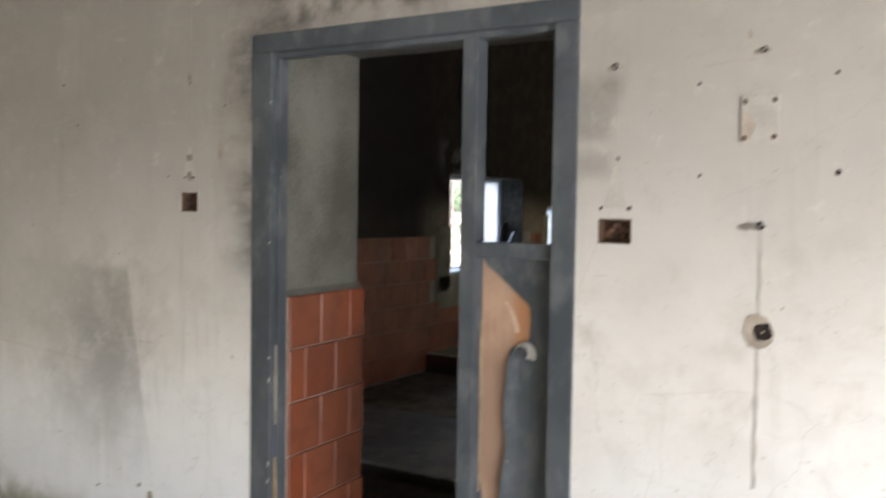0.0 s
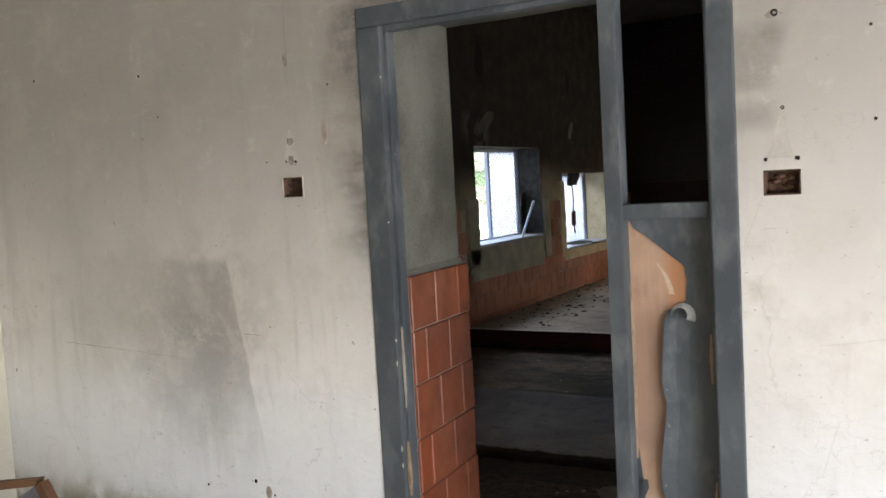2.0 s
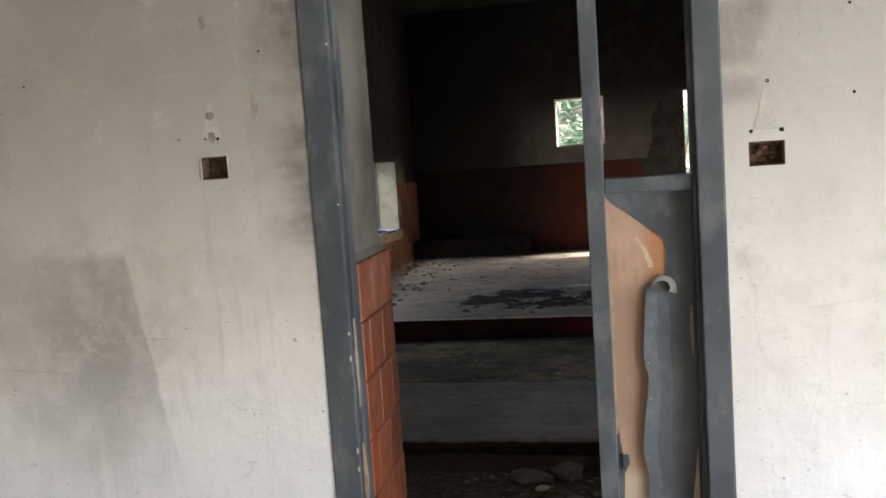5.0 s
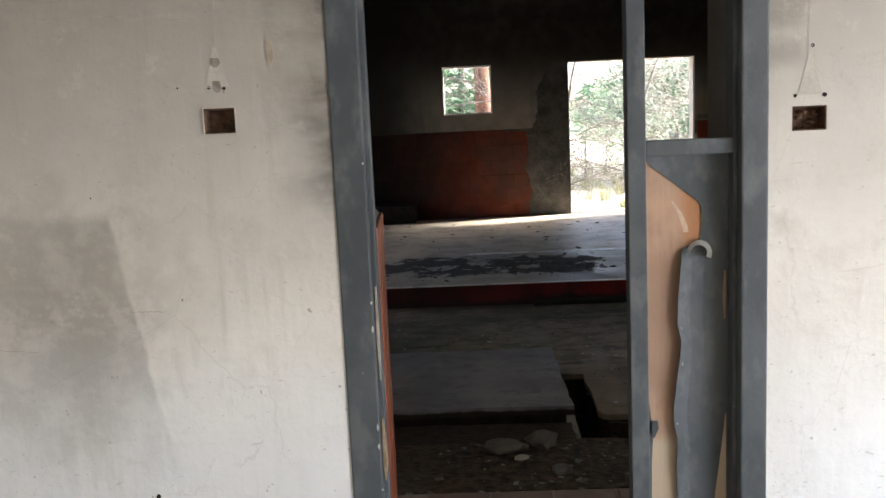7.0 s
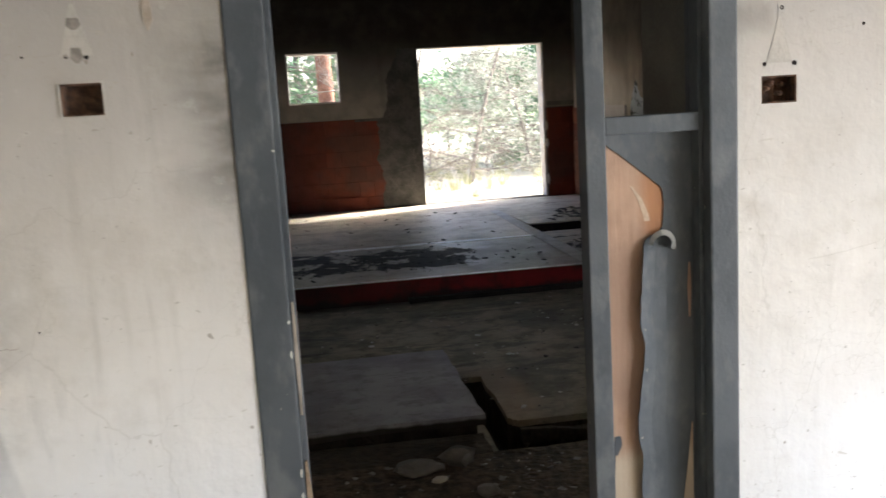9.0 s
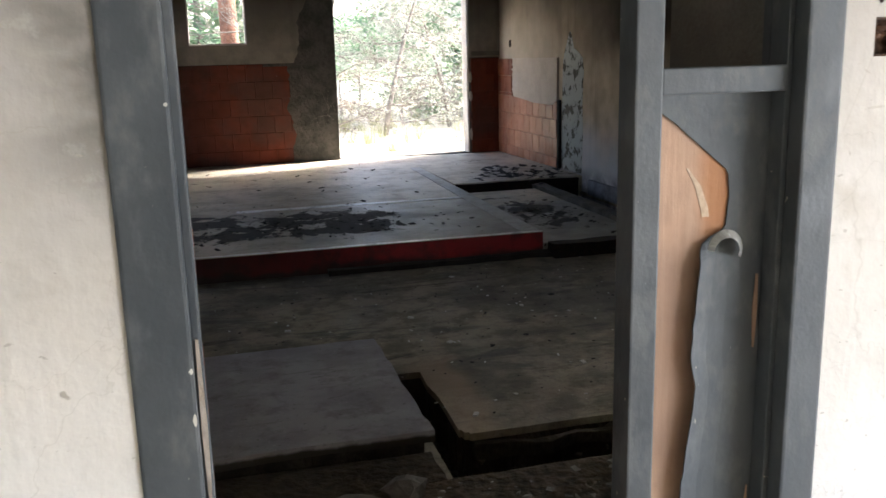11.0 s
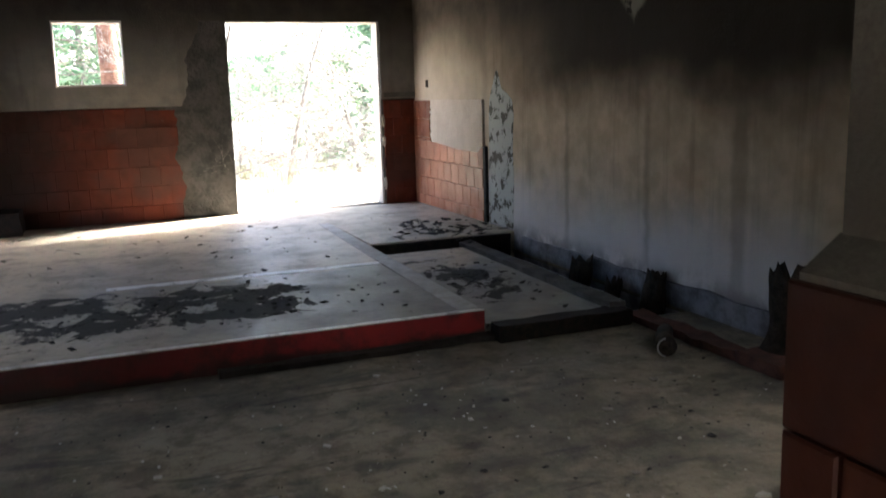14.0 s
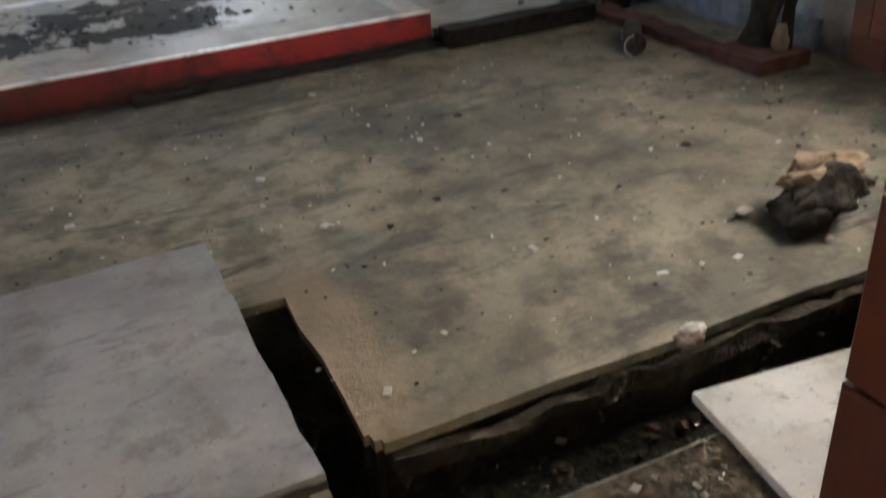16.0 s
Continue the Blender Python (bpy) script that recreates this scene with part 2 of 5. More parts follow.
def flaked_strip():
    n = Nodes("flaking_blue_grey_paint")
    flake = n.step(n.noise(7.0, 7, 0.7), 0.53, 0.555)
    c = n.mix(flake, (0.40, 0.42, 0.42), (0.08, 0.08, 0.07))
    return n.done(c, 0.85, ((n.op("SUBTRACT", 1.0, flake), 0.006), (n.noise(50.0), 0.002)))


def concrete_floor():
    n = Nodes("dirty_concrete_floor")
    x, y, z = n.xyz(0.3, 2.0)
    big, mid, fine, grit = n.noise(1.1, 6, 0.6), n.noise(5.5, 6, 0.62), n.noise(38.0, 4), n.noise(160.0, 2)
    c = n.mix(n.step(big, 0.36, 0.62), (0.215, 0.185, 0.135), (0.31, 0.27, 0.195))
    c = n.mix(n.op("MULTIPLY", n.step(mid, 0.46, 0.64), 0.7), c, (0.12, 0.098, 0.075))
    smear = n.noise(1.5, 7, 0.7, stretch=(0.55, 1.9, 1.0), distort=1.1)
    c = n.mix(n.op("MULTIPLY", n.step(smear, 0.52, 0.64), 0.72), c, (0.07, 0.068, 0.062))
    c = n.mix(n.op("MULTIPLY", n.step(n.noise(18.0, 6, 0.7), 0.5, 0.68), 0.5), c, (0.10, 0.088, 0.065))
    c = n.mix(n.op("MULTIPLY", n.step(fine, 0.58, 0.74), 0.4), c, (0.42, 0.39, 0.31))
    c = n.mix(n.op("MULTIPLY", n.step(n.noise(85.0, 3, 0.6), 0.62, 0.70), 0.5), c, (0.04, 0.037, 0.032))
    dark = n.step(n.noise(0.9, 7, 0.72), 0.44, 0.58)
    c = n.mix(n.op("MULTIPLY", dark, 0.62), c, (0.078, 0.073, 0.06))
    stroke = n.step(n.noise(2.2, 6, 0.7, stretch=(0.35, 2.6, 1.0), distort=0.6), 0.60, 0.66)
    c = n.mix(n.op("MULTIPLY", stroke, 0.7), c, (0.045, 0.040, 0.032))
    edge = n.all(n.band(x, -0.15, 0.10, 0.06), n.band(y, 4.55, 5.5, 0.1))
    c = n.mix(n.op("MULTIPLY", edge, 0.4), c, (0.42, 0.30, 0.19))
    return n.done(c, n.step(mid, 0.3, 0.7, 0.72, 0.92), ((mid, 0.008), (fine, 0.004), (grit, 0.002)), spec=0.35)


def platform_top():
    n = Nodes("scorched_screed")
    x, y, z = n.xyz(0.25, 3.0)
    big, mid, fine, grit = n.noise(0.9, 6), n.noise(4.5, 6, 0.62), n.noise(30.0, 4), n.noise(150.0, 2)
    c = n.mix(n.step(big, 0.38, 0.62), (0.42, 0.37, 0.28), (0.55, 0.48, 0.365))
    c = n.mix(n.op("MULTIPLY", n.step(mid, 0.46, 0.66), 0.55), c, (0.24, 0.225, 0.195))
    c = n.mix(n.op("MULTIPLY", n.step(n.noise(19.0, 6, 0.7), 0.52, 0.66), 0.45), c, (0.17, 0.155, 0.13))
    spread = n.noise(2.2, 5, 0.6, stretch=(0.9, 0.9, 1.0))
    speck = n.noise(4.2, 7, 0.66, stretch=(1.0, 0.8, 1.0), distort=0.7)
    zone = n.op("ADD", n.op("MULTIPLY", n.band(x, -1.65, 0.40, 0.4), n.band(y, 7.76, 8.85, 0.3)), n.op("MULTIPLY", n.op("MULTIPLY", n.band(x, 1.40, 2.0, 0.2), n.band(y, 7.8, 9.1, 0.4)), 0.8))
    soak = n.op("ADD", n.op("MULTIPLY", spread, 0.55), n.op("MULTIPLY", speck, 0.75))
    burnt = n.step(n.op("ADD", soak, n.op("MULTIPLY", zone, 0.23)), 0.775, 0.835)
    c = n.mix(n.op("MULTIPLY", burnt, 0.94), c, n.mix(fine, (0.010, 0.011, 0.012), (0.032, 0.034, 0.036)))
    spots = n.step(n.noise(14.0, 3), 0.67, 0.73)
    c = n.mix(n.op("MULTIPLY", spots, 0.6), c, (0.06, 0.055, 0.05))
    gray = n.all(n.step(y, 8.98, 8.9), n.step(x, -1.2, 0.5, 0.25, 1.0))
    c = n.mix(n.all(gray, n.op("SUBTRACT", 1.0, burnt), 0.72), c, (0.185, 0.185, 0.18))
    return n.done(c, n.op("MAXIMUM", n.op("MULTIPLY", burnt, 0.96), n.step(mid, 0.3, 0.7, 0.42, 0.68)), ((mid, 0.006), (fine, 0.003), (grit, 0.001)), spec=0.45)


def lying_slab(name, a, b, dirt, side):
    """Cast slab with blotches, scratches and, below a given height, sides darkened for shade."""
    n = Nodes(name)
    x, y, z = n.xyz(0.02, 20.0)
    big, mid, fine = n.noise(2.6, 6, 0.65), n.noise(9.0, 6, 0.65), n.noise(70.0, 4)
    c = n.mix(n.step(big, 0.36, 0.64), a, b)
    c = n.mix(n.op("MULTIPLY", n.step(mid, 0.5, 0.68), 0.55), c, dirt)
    scratch = n.step(n.noise(5.0, 5, 0.7, stretch=(0.6, 2.4, 1.0), distort=1.5), 0.60, 0.66)
    c = n.mix(n.op("MULTIPLY", scratch, 0.5), c, dirt)
    c = n.mix(n.op("MULTIPLY", n.step(n.noise(45.0, 4, 0.6), 0.62, 0.70), 0.45), c, (0.07, 0.06, 0.05))
    c = n.mix(n.op("MULTIPLY", n.step(fine, 0.6, 0.72), 0.3), c, (0.55, 0.53, 0.50))
    # sides below the rim turn near-black in place of shade
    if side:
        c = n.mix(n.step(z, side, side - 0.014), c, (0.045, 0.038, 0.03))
    return n.done(c, n.step(mid, 0.3, 0.7, 0.7, 0.92), ((mid, 0.003), (fine, 0.0015)), spec=0.3)


def worn_paint(name, paint, under, low=0.42, high=0.6, rough=0.7, scale=6.0):
    n = Nodes(name)
    mid, fine = n.noise(scale, 6, 0.65), n.noise(45.0, 4)
    f = n.step(n.op("ADD", n.op("MULTIPLY", mid, 0.7), n.op("MULTIPLY", fine, 0.3)), low, high)
    return n.done(n.mix(f, paint, under), rough, ((f, -0.002), (fine, 0.002)))


def red_paint():
    n = Nodes("uneven_red_paint")
    x, y, z = n.xyz(0.3, 3.0)
    mid, fine = n.noise(6.0, 6, 0.65), n.noise(45.0, 4)
    c = n.mix(n.step(mid, 0.42, 0.66), (0.27, 0.020, 0.022), (0.12, 0.018, 0.018))
    # darker towards the left and near the foot
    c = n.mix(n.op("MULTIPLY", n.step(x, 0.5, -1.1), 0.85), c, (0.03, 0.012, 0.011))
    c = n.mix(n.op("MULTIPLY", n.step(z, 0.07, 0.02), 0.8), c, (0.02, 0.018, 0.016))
    return n.done(c, 0.65, ((mid, 0.003), (fine, 0.002)))


def grey_paint():
    n = Nodes("chipped_blue_grey_gloss_paint")
    big, mid, fine = n.noise(3.0, 5), n.noise(14.0, 5, 0.6, stretch=(1.0, 1.0, 0.5)), n.noise(70.0, 3)
    c = n.mix(n.step(big, 0.35, 0.65), (0.050, 0.058, 0.066), (0.080, 0.089, 0.098))
    c = n.mix(n.op("MULTIPLY", n.step(mid, 0.47, 0.68), 0.6), c, (0.140, 0.147, 0.151))
    chip = n.step(n.noise(38.0, 4, 0.6), 0.725, 0.745)
    c = n.mix(n.op("MULTIPLY", chip, 0.9), c, (0.42, 0.38, 0.32))
    return n.done(c, n.step(mid, 0.3, 0.7, 0.5, 0.72), ((chip, -0.0015), (mid, 0.0015), (fine, 0.0008)), spec=0.4)


def bare_ply():
    n = Nodes("bare_torn_plywood")
    x, y, z = n.xyz(0.06, 7.0)
    grain = n.noise(6.0, 5, 0.55, stretch=(7.0, 7.0, 0.6))
    big = n.noise(4.5, 4, 0.6)
    c = n.mix(n.step(big, 0.35, 0.65), (0.33, 0.20, 0.135), (0.45, 0.29, 0.20))
    c = n.mix(n.op("MULTIPLY", n.step(grain, 0.40, 0.68), 0.30), c, (0.50, 0.35, 0.25))
    c = n.mix(n.op("MULTIPLY", n.band(z, 0.56, 1.0, 0.06), 0.6), c, (0.25, 0.155, 0.11))
    c = n.mix(n.op("MULTIPLY", n.step(z, 0.47, 0.39), 0.7), c, (0.50, 0.42, 0.31))
    c = n.mix(n.op("MULTIPLY", n.all(n.step(x, -0.045, 0.0), n.step(z, 0.98, 1.04)), 0.75), c, (0.43, 0.185, 0.075))
    return n.done(c, n.step(big, 0.3, 0.7, 0.55, 0.8), ((grain, 0.0015), (n.noise(60.0), 0.0006)))


def tile_clay(name, a, b, c3, grime, left=False):
    n = Nodes(name)
    x, y, z = n.xyz(0.3, 2.0)
    mid, fine = n.noise(9.0, 5), n.noise(80.0, 3)
    c = n.mix(n.rand, a, b)
    c = n.mix(n.op("MULTIPLY", n.step(mid, 0.45, 0.7), 0.4), c, c3)
    c = n.mix(n.op("MULTIPLY", n.step(n.noise(1.6, 4), 0.42, 0.62), grime), c, (0.07, 0.045, 0.035))
    # tiles go near-black towards the left end of the wall
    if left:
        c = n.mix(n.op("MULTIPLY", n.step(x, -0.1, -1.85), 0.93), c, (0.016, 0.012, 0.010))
    low, high = (0.78, 0.95) if left else (0.38, 0.6)
    return n.done(c, n.step(mid, 0.3, 0.7, low, high), ((mid, 0.002), (fine, 0.0006)), spec=0.2 if left else 0.45)


PLASTER = plaster_front()
PLASTER_SIDE = plain("yellowed_plaster", (0.62, 0.58, 0.48), (0.72, 0.69, 0.6), 3.0, 0.92, 0.003)
SCAR = plain("buff_plaster", (0.36, 0.335, 0.30), (0.46, 0.43, 0.385), 9.0, 0.92, 0.002)
SMEAR = plain("dirty_grey_mortar", (0.16, 0.145, 0.125), (0.30, 0.275, 0.24), 30.0, 0.95, 0.002)
REVEAL = plain("grey_limewash", (0.095, 0.091, 0.075), (0.175, 0.168, 0.142), 3.0, 0.92, 0.003)
FOOT = plain("bluish_dirty_mortar", (0.10, 0.105, 0.12), (0.22, 0.23, 0.26), 7.0, 0.95, 0.008, 40.0)
REVEAL_DARK = plain("warm_grey_limewash", (0.12, 0.11, 0.095), (0.20, 0.185, 0.16), 3.5, 0.92, 0.003)
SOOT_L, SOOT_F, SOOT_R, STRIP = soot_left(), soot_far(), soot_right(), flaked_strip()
CHAR = plain("charred_plaster", (0.018, 0.016, 0.014), (0.045, 0.04, 0.035), 4.0, 0.95, 0.004)
MASONRY = plain("bare_grey_masonry", (0.055, 0.052, 0.047), (0.115, 0.107, 0.095), 6.0, 0.95, 0.012, 30.0)
PATCH = plain("old_lime_patch", (0.33, 0.31, 0.24), (0.45, 0.42, 0.33), 6.0, 0.95, 0.006, 40.0)
PATCH_Y = plain("ochre_lime_patch", (0.50, 0.42, 0.25), (0.62, 0.55, 0.38), 6.0, 0.95, 0.006, 40.0)
PATCH_W = plain("pale_pink_plaster", (0.55, 0.50, 0.46), (0.64, 0.60, 0.56), 5.0, 0.95, 0.004, 40.0)
FLOOR, SCREED = concrete_floor(), platform_top()
DUST = plain("dusty_pale_concrete", (0.30, 0.285, 0.255), (0.46, 0.44, 0.40), 3.0, 0.92, 0.003, 50.0)
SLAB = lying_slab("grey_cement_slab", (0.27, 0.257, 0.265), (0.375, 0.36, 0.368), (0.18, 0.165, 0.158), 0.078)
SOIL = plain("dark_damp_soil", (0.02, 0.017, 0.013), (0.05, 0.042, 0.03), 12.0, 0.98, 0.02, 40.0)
MUD = plain("brown_earth", (0.028, 0.020, 0.013), (0.065, 0.048, 0.032), 10.0, 0.98, 0.02, 30.0)
EARTHY = plain("muddy_concrete", (0.045, 0.034, 0.023), (0.13, 0.10, 0.068), 22.0, 0.97, 0.01, 40.0, c3=(0.05, 0.04, 0.03))
PATCH_T = plain("tan_plaster_skim", (0.44, 0.38, 0.33), (0.52, 0.46, 0.41), 5.0, 0.95, 0.004, 40.0)
WHITE_LINE = worn_paint("worn_white_line", (0.82, 0.82, 0.80), (0.36, 0.35, 0.32), 0.50, 0.60, 0.45)
SIDE_LINE = worn_paint("faded_white_strip", (0.48, 0.475, 0.45), (0.36, 0.345, 0.31), 0.40, 0.62)
RED = red_paint()
GREY, PLY = grey_paint(), bare_ply()
PAPER = plain("pale_ply_underside", (0.55, 0.54, 0.51), (0.65, 0.64, 0.6), 10.0, 0.9, 0.001)
PALEWOOD = plain("scraped_pale_wood", (0.46, 0.34, 0.25), (0.58, 0.45, 0.34), 30.0, 0.8, 0.001)
TILE = tile_clay("terracotta_wall_tile", (0.19, 0.044, 0.016), (0.275, 0.072, 0.027), (0.13, 0.033, 0.015), 0.35)
TILE_DARK = tile_clay("dark_terracotta_tile", (0.135, 0.033, 0.019), (0.185, 0.045, 0.025), (0.09, 0.027, 0.016), 0.65, True)
# pier tile: same clay, darkened in colour because its face is turned from the light
TILE_SHADED = tile_clay("shaded_pier_tile", (0.055, 0.016, 0.010), (0.085, 0.025, 0.014), (0.035, 0.013, 0.009), 0.5)
TILE_PALE = tile_clay("dusty_terracotta_tile", (0.36, 0.125, 0.068), (0.45, 0.18, 0.105), (0.28, 0.115, 0.072), 0.4)
GROUT_DARK = plain("sooty_grout", (0.13, 0.038, 0.024), (0.18, 0.052, 0.032), 15.0, 0.95, 0.002)
GROUT = plain("grey_grout", (0.30, 0.25, 0.20), (0.42, 0.36, 0.30), 15.0, 0.95, 0.002)
RUST = plain("rusty_steel", (0.045, 0.027, 0.019), (0.135, 0.072, 0.045), 40.0, 0.9, 0.002)
DARK = plain("near_black", (0.01, 0.008, 0.007), (0.03, 0.02, 0.016), 30.0, 0.95, 0.002)
CHARCOAL = plain("charcoal", (0.012, 0.012, 0.012), (0.05, 0.048, 0.045), 20.0, 0.9, 0.004)
MARBLE = lying_slab("dusty_white_stone", (0.50, 0.48, 0.44), (0.62, 0.60, 0.56), (0.33, 0.31, 0.27), 0.0)
RUBBLE = plain("plaster_rubble", (0.22, 0.20, 0.17), (0.36, 0.33, 0.28), 20.0, 0.95, 0.004, 70.0, c3=(0.12, 0.11, 0.10))
CHIP = plain("white_plaster_chips", (0.55, 0.54, 0.50), (0.70, 0.69, 0.66), 20.0, 0.9, 0.002, c3=(0.42, 0.38, 0.30))
BRICK = plain("dusty_red_brick", (0.075, 0.035, 0.028), (0.15, 0.065, 0.048), 12.0, 0.95, 0.003, 60.0)
BRICKPINK = plain("worn_pink_brick", (0.27, 0.20, 0.165), (0.36, 0.27, 0.225), 12.0, 0.95, 0.003, 60.0, c3=(0.22, 0.165, 0.14), by="object")
WOODCHAR = plain("half_burnt_wood", (0.022, 0.018, 0.015), (0.095, 0.075, 0.058), 14.0, 0.92, 0.008, 60.0)
CHARWOOD = plain("charred_timber", (0.012, 0.010, 0.009), (0.050, 0.038, 0.028), 16.0, 0.92, 0.008, 60.0)
WOODRAW = plain("broken_raw_wood", (0.27, 0.19, 0.12), (0.42, 0.31, 0.21), 16.0, 0.85, 0.003, 60.0)
STEEL = plain("sun_bleached_blue_steel", (0.42, 0.47, 0.55), (0.55, 0.60, 0.68), 9.0, 0.6, 0.001)
WIRE = plain("grey_wire", (0.16, 0.18, 0.21), (0.25, 0.27, 0.31), 20.0, 0.6, 0.001, metal=0.4)
PVC = plain("dirty_pipe", (0.42, 0.41, 0.38), (0.58, 0.57, 0.54), 10.0, 0.6, 0.001)
DARKBOARD = plain("dark_grey_board", (0.07, 0.068, 0.075), (0.12, 0.115, 0.12), 8.0, 0.7, 0.001)
BROWNWOOD = plain("brown_varnished_wood", (0.09, 0.045, 0.025), (0.15, 0.075, 0.04), 10.0, 0.6, 0.001)
EARTH = plain("pale_dry_ground", (0.36, 0.33, 0.25), (0.48, 0.45, 0.36), 0.8, 0.98, 0.02, 12.0)
CEIL = plain("sooty_ceiling", (0.02, 0.018, 0.016), (0.05, 0.045, 0.04), 2.0, 0.95, 0.004)
CEIL_W = plain("smoke_stained_ceiling", (0.10, 0.09, 0.08), (0.18, 0.165, 0.145), 2.0, 0.95, 0.003)


def frosted():
    n = Nodes("bluish_frosted_glass")
    n.b.inputs["Transmission Weight"].default_value = 0.0
    tr = n.t.nodes.new("ShaderNodeBsdfTranslucent")
    tr.inputs["Color"].default_value = (0.88, 0.90, 0.92, 1)
    mx = n.t.nodes.new("ShaderNodeMixShader")
    mx.inputs[0].default_value = 0.75
    n.done(n.mix(n.noise(6.0), (0.55, 0.60, 0.66), (0.66, 0.71, 0.77)), 0.5)
    n.t.links.new(n.b.outputs[0], mx.inputs[1])
    n.t.links.new(tr.outputs[0], mx.inputs[2])
    n.t.links.new(mx.outputs[0], n.out.inputs[0])
    return n.m


def leafy(name, a, b):
    n = Nodes(name)
    c = n.mix(n.island, a, b)
    tr = n.t.nodes.new("ShaderNodeBsdfTranslucent")
    n.t.links.new(c, tr.inputs["Color"])
    mx = n.t.nodes.new("ShaderNodeMixShader")
    mx.inputs[0].default_value = 0.35
    n.done(c, 0.7)
    n.t.links.new(n.b.outputs[0], mx.inputs[1])
    n.t.links.new(tr.outputs[0], mx.inputs[2])
    n.t.links.new(mx.outputs[0], n.out.inputs[0])
    return n.m


FROST = frosted()
# needle and leaf colours lifted to stand in for the bright haze outside
PINE = leafy("pine_needles", (0.09, 0.18, 0.09), (0.20, 0.30, 0.17))
PALE = leafy("pale_dry_leaves", (0.29, 0.31, 0.24), (0.44, 0.45, 0.37))
GRASS = leafy("dry_grass", (0.25, 0.25, 0.14), (0.37, 0.36, 0.21))
BARK = plain("grey_bark", (0.16, 0.14, 0.12), (0.30, 0.27, 0.235), 9.0, 0.95, 0.01, 40.0)
BARK_RED = plain("reddish_pine_bark", (0.13, 0.065, 0.045), (0.24, 0.125, 0.085), 7.0, 0.95, 0.015, 30.0)

# ---- helpers for meshes ----


def part(name, bm, material, parent=None, label="", smooth=False):
    """Links a bmesh as one mesh object, under a thing or a part where one is given."""
    me = bpy.data.meshes.new(name)
    bmesh.ops.recalc_face_normals(bm, faces=bm.faces)
    bm.to_mesh(me)
    bm.free()
    if smooth:
        me.polygons.foreach_set("use_smooth", [True] * len(me.polygons))
    me.materials.append(material)
    ob = new(name, me)
    ob.parent = parent
    if label:
        tagged(ob, label)
    return ob


def empty(name, label, category, group="", kind="", at=(0, 0, 0)):
    ob = new(name)
    ob.empty_display_size = 0.1
    ob.location = at
    return tagged(ob, label, category, group, kind)


def add_box(bm, x0, x1, y0, y1, z0, z1, m=None):
    vs = [bm.verts.new((x, y, z)) for x in (x0, x1) for y in (y0, y1) for z in (z0, z1)]
    if m is not None:
        for v in vs:
            v.co = m @ v.co
    for f in ((0, 1, 3, 2), (4, 6, 7, 5), (0, 4, 5, 1), (2, 3, 7, 6), (0, 2, 6, 4), (1, 5, 7, 3)):
        bm.faces.new([vs[i] for i in f])
    return vs


def box(x0, x1, y0, y1, z0, z1, bevel=0.0, m=None, cuts=0, rough=0.0):
    """A box, with softened and uneven edges where asked."""
    bm = bmesh.new()
    add_box(bm, x0, x1, y0, y1, z0, z1)
    if cuts:
        bmesh.ops.subdivide_edges(bm, edges=bm.edges[:], cuts=cuts, use_grid_fill=True)
    if bevel and not cuts:
        bmesh.ops.bevel(bm, geom=bm.edges[:], offset=bevel, segments=2, affect="EDGES", profile=0.6)
    if rough:
        for v in bm.verts:
            v.co += noise.noise_vector(v.co * 9.0) * rough
    if m is not None:
        bmesh.ops.transform(bm, matrix=m, verts=bm.verts)
    return bm


def plate(u_range, v_range, holes, place, thick, step=0.0, jitter=0.0):
    """A slab in the plane u, v with holes through it; place(u, v, w) gives the point at depth w."""
    us, vs = {u_range[0], u_range[1]}, {v_range[0], v_range[1]}
    for a, b, c, d in holes:
        us |= {u for u in (a, b) if u_range[0] < u < u_range[1]}
        vs |= {v for v in (c, d) if v_range[0] < v < v_range[1]}

    def fill(values):
        values = sorted(values)
        if not step:
            return values
        out = []
        for a, b in zip(values, values[1:]):
            k = max(1, round((b - a) / step))
            out += [a + (b - a) * i / k for i in range(k)]
        return out + [values[-1]]

    us, vs = fill(us), fill(vs)
    nu, nv = len(us) - 1, len(vs) - 1
    solid = [[not any(a < (us[i] + us[i + 1]) / 2 < b and c < (vs[j] + vs[j + 1]) / 2 < d for a, b, c, d in holes) for j in range(nv)] for i in range(nu)]

    def full(i, j):
        return 0 <= i < nu and 0 <= j < nv and solid[i][j]

    bm, made = bmesh.new(), {}

    def vert(i, j, w):
        if (i, j, w) not in made:
            u, v = us[i], vs[j]
            inside = 0 < i < nu and 0 < j < nv
            if jitter and inside and not all(full(i - a, j - b) for a in (0, 1) for b in (0, 1)):
                d = noise.noise_vector(Vector((u * 7, v * 7, 3)))
                u, v = u + d.x * jitter, v + d.y * jitter
            made[i, j, w] = bm.verts.new(place(u, v, w * thick))
        return made[i, j, w]

    for i in range(nu):
        for j in range(nv):
            if not solid[i][j]:
                continue
            for w in (0, 1):
                bm.faces.new([vert(a, b, w) for a, b in ((i, j), (i + 1, j), (i + 1, j + 1), (i, j + 1))])
            for (di, dj), (p, q) in (((-1, 0), ((0, 0), (0, 1))), ((1, 0), ((1, 0), (1, 1))), ((0, -1), ((0, 0), (1, 0))), ((0, 1), ((0, 1), (1, 1)))):
                if not full(i + di, j + dj):
                    a, b = (i + p[0], j + p[1]), (i + q[0], j + q[1])
                    bm.faces.new([vert(*a, 0), vert(*b, 0), vert(*b, 1), vert(*a, 1)])
    return bm


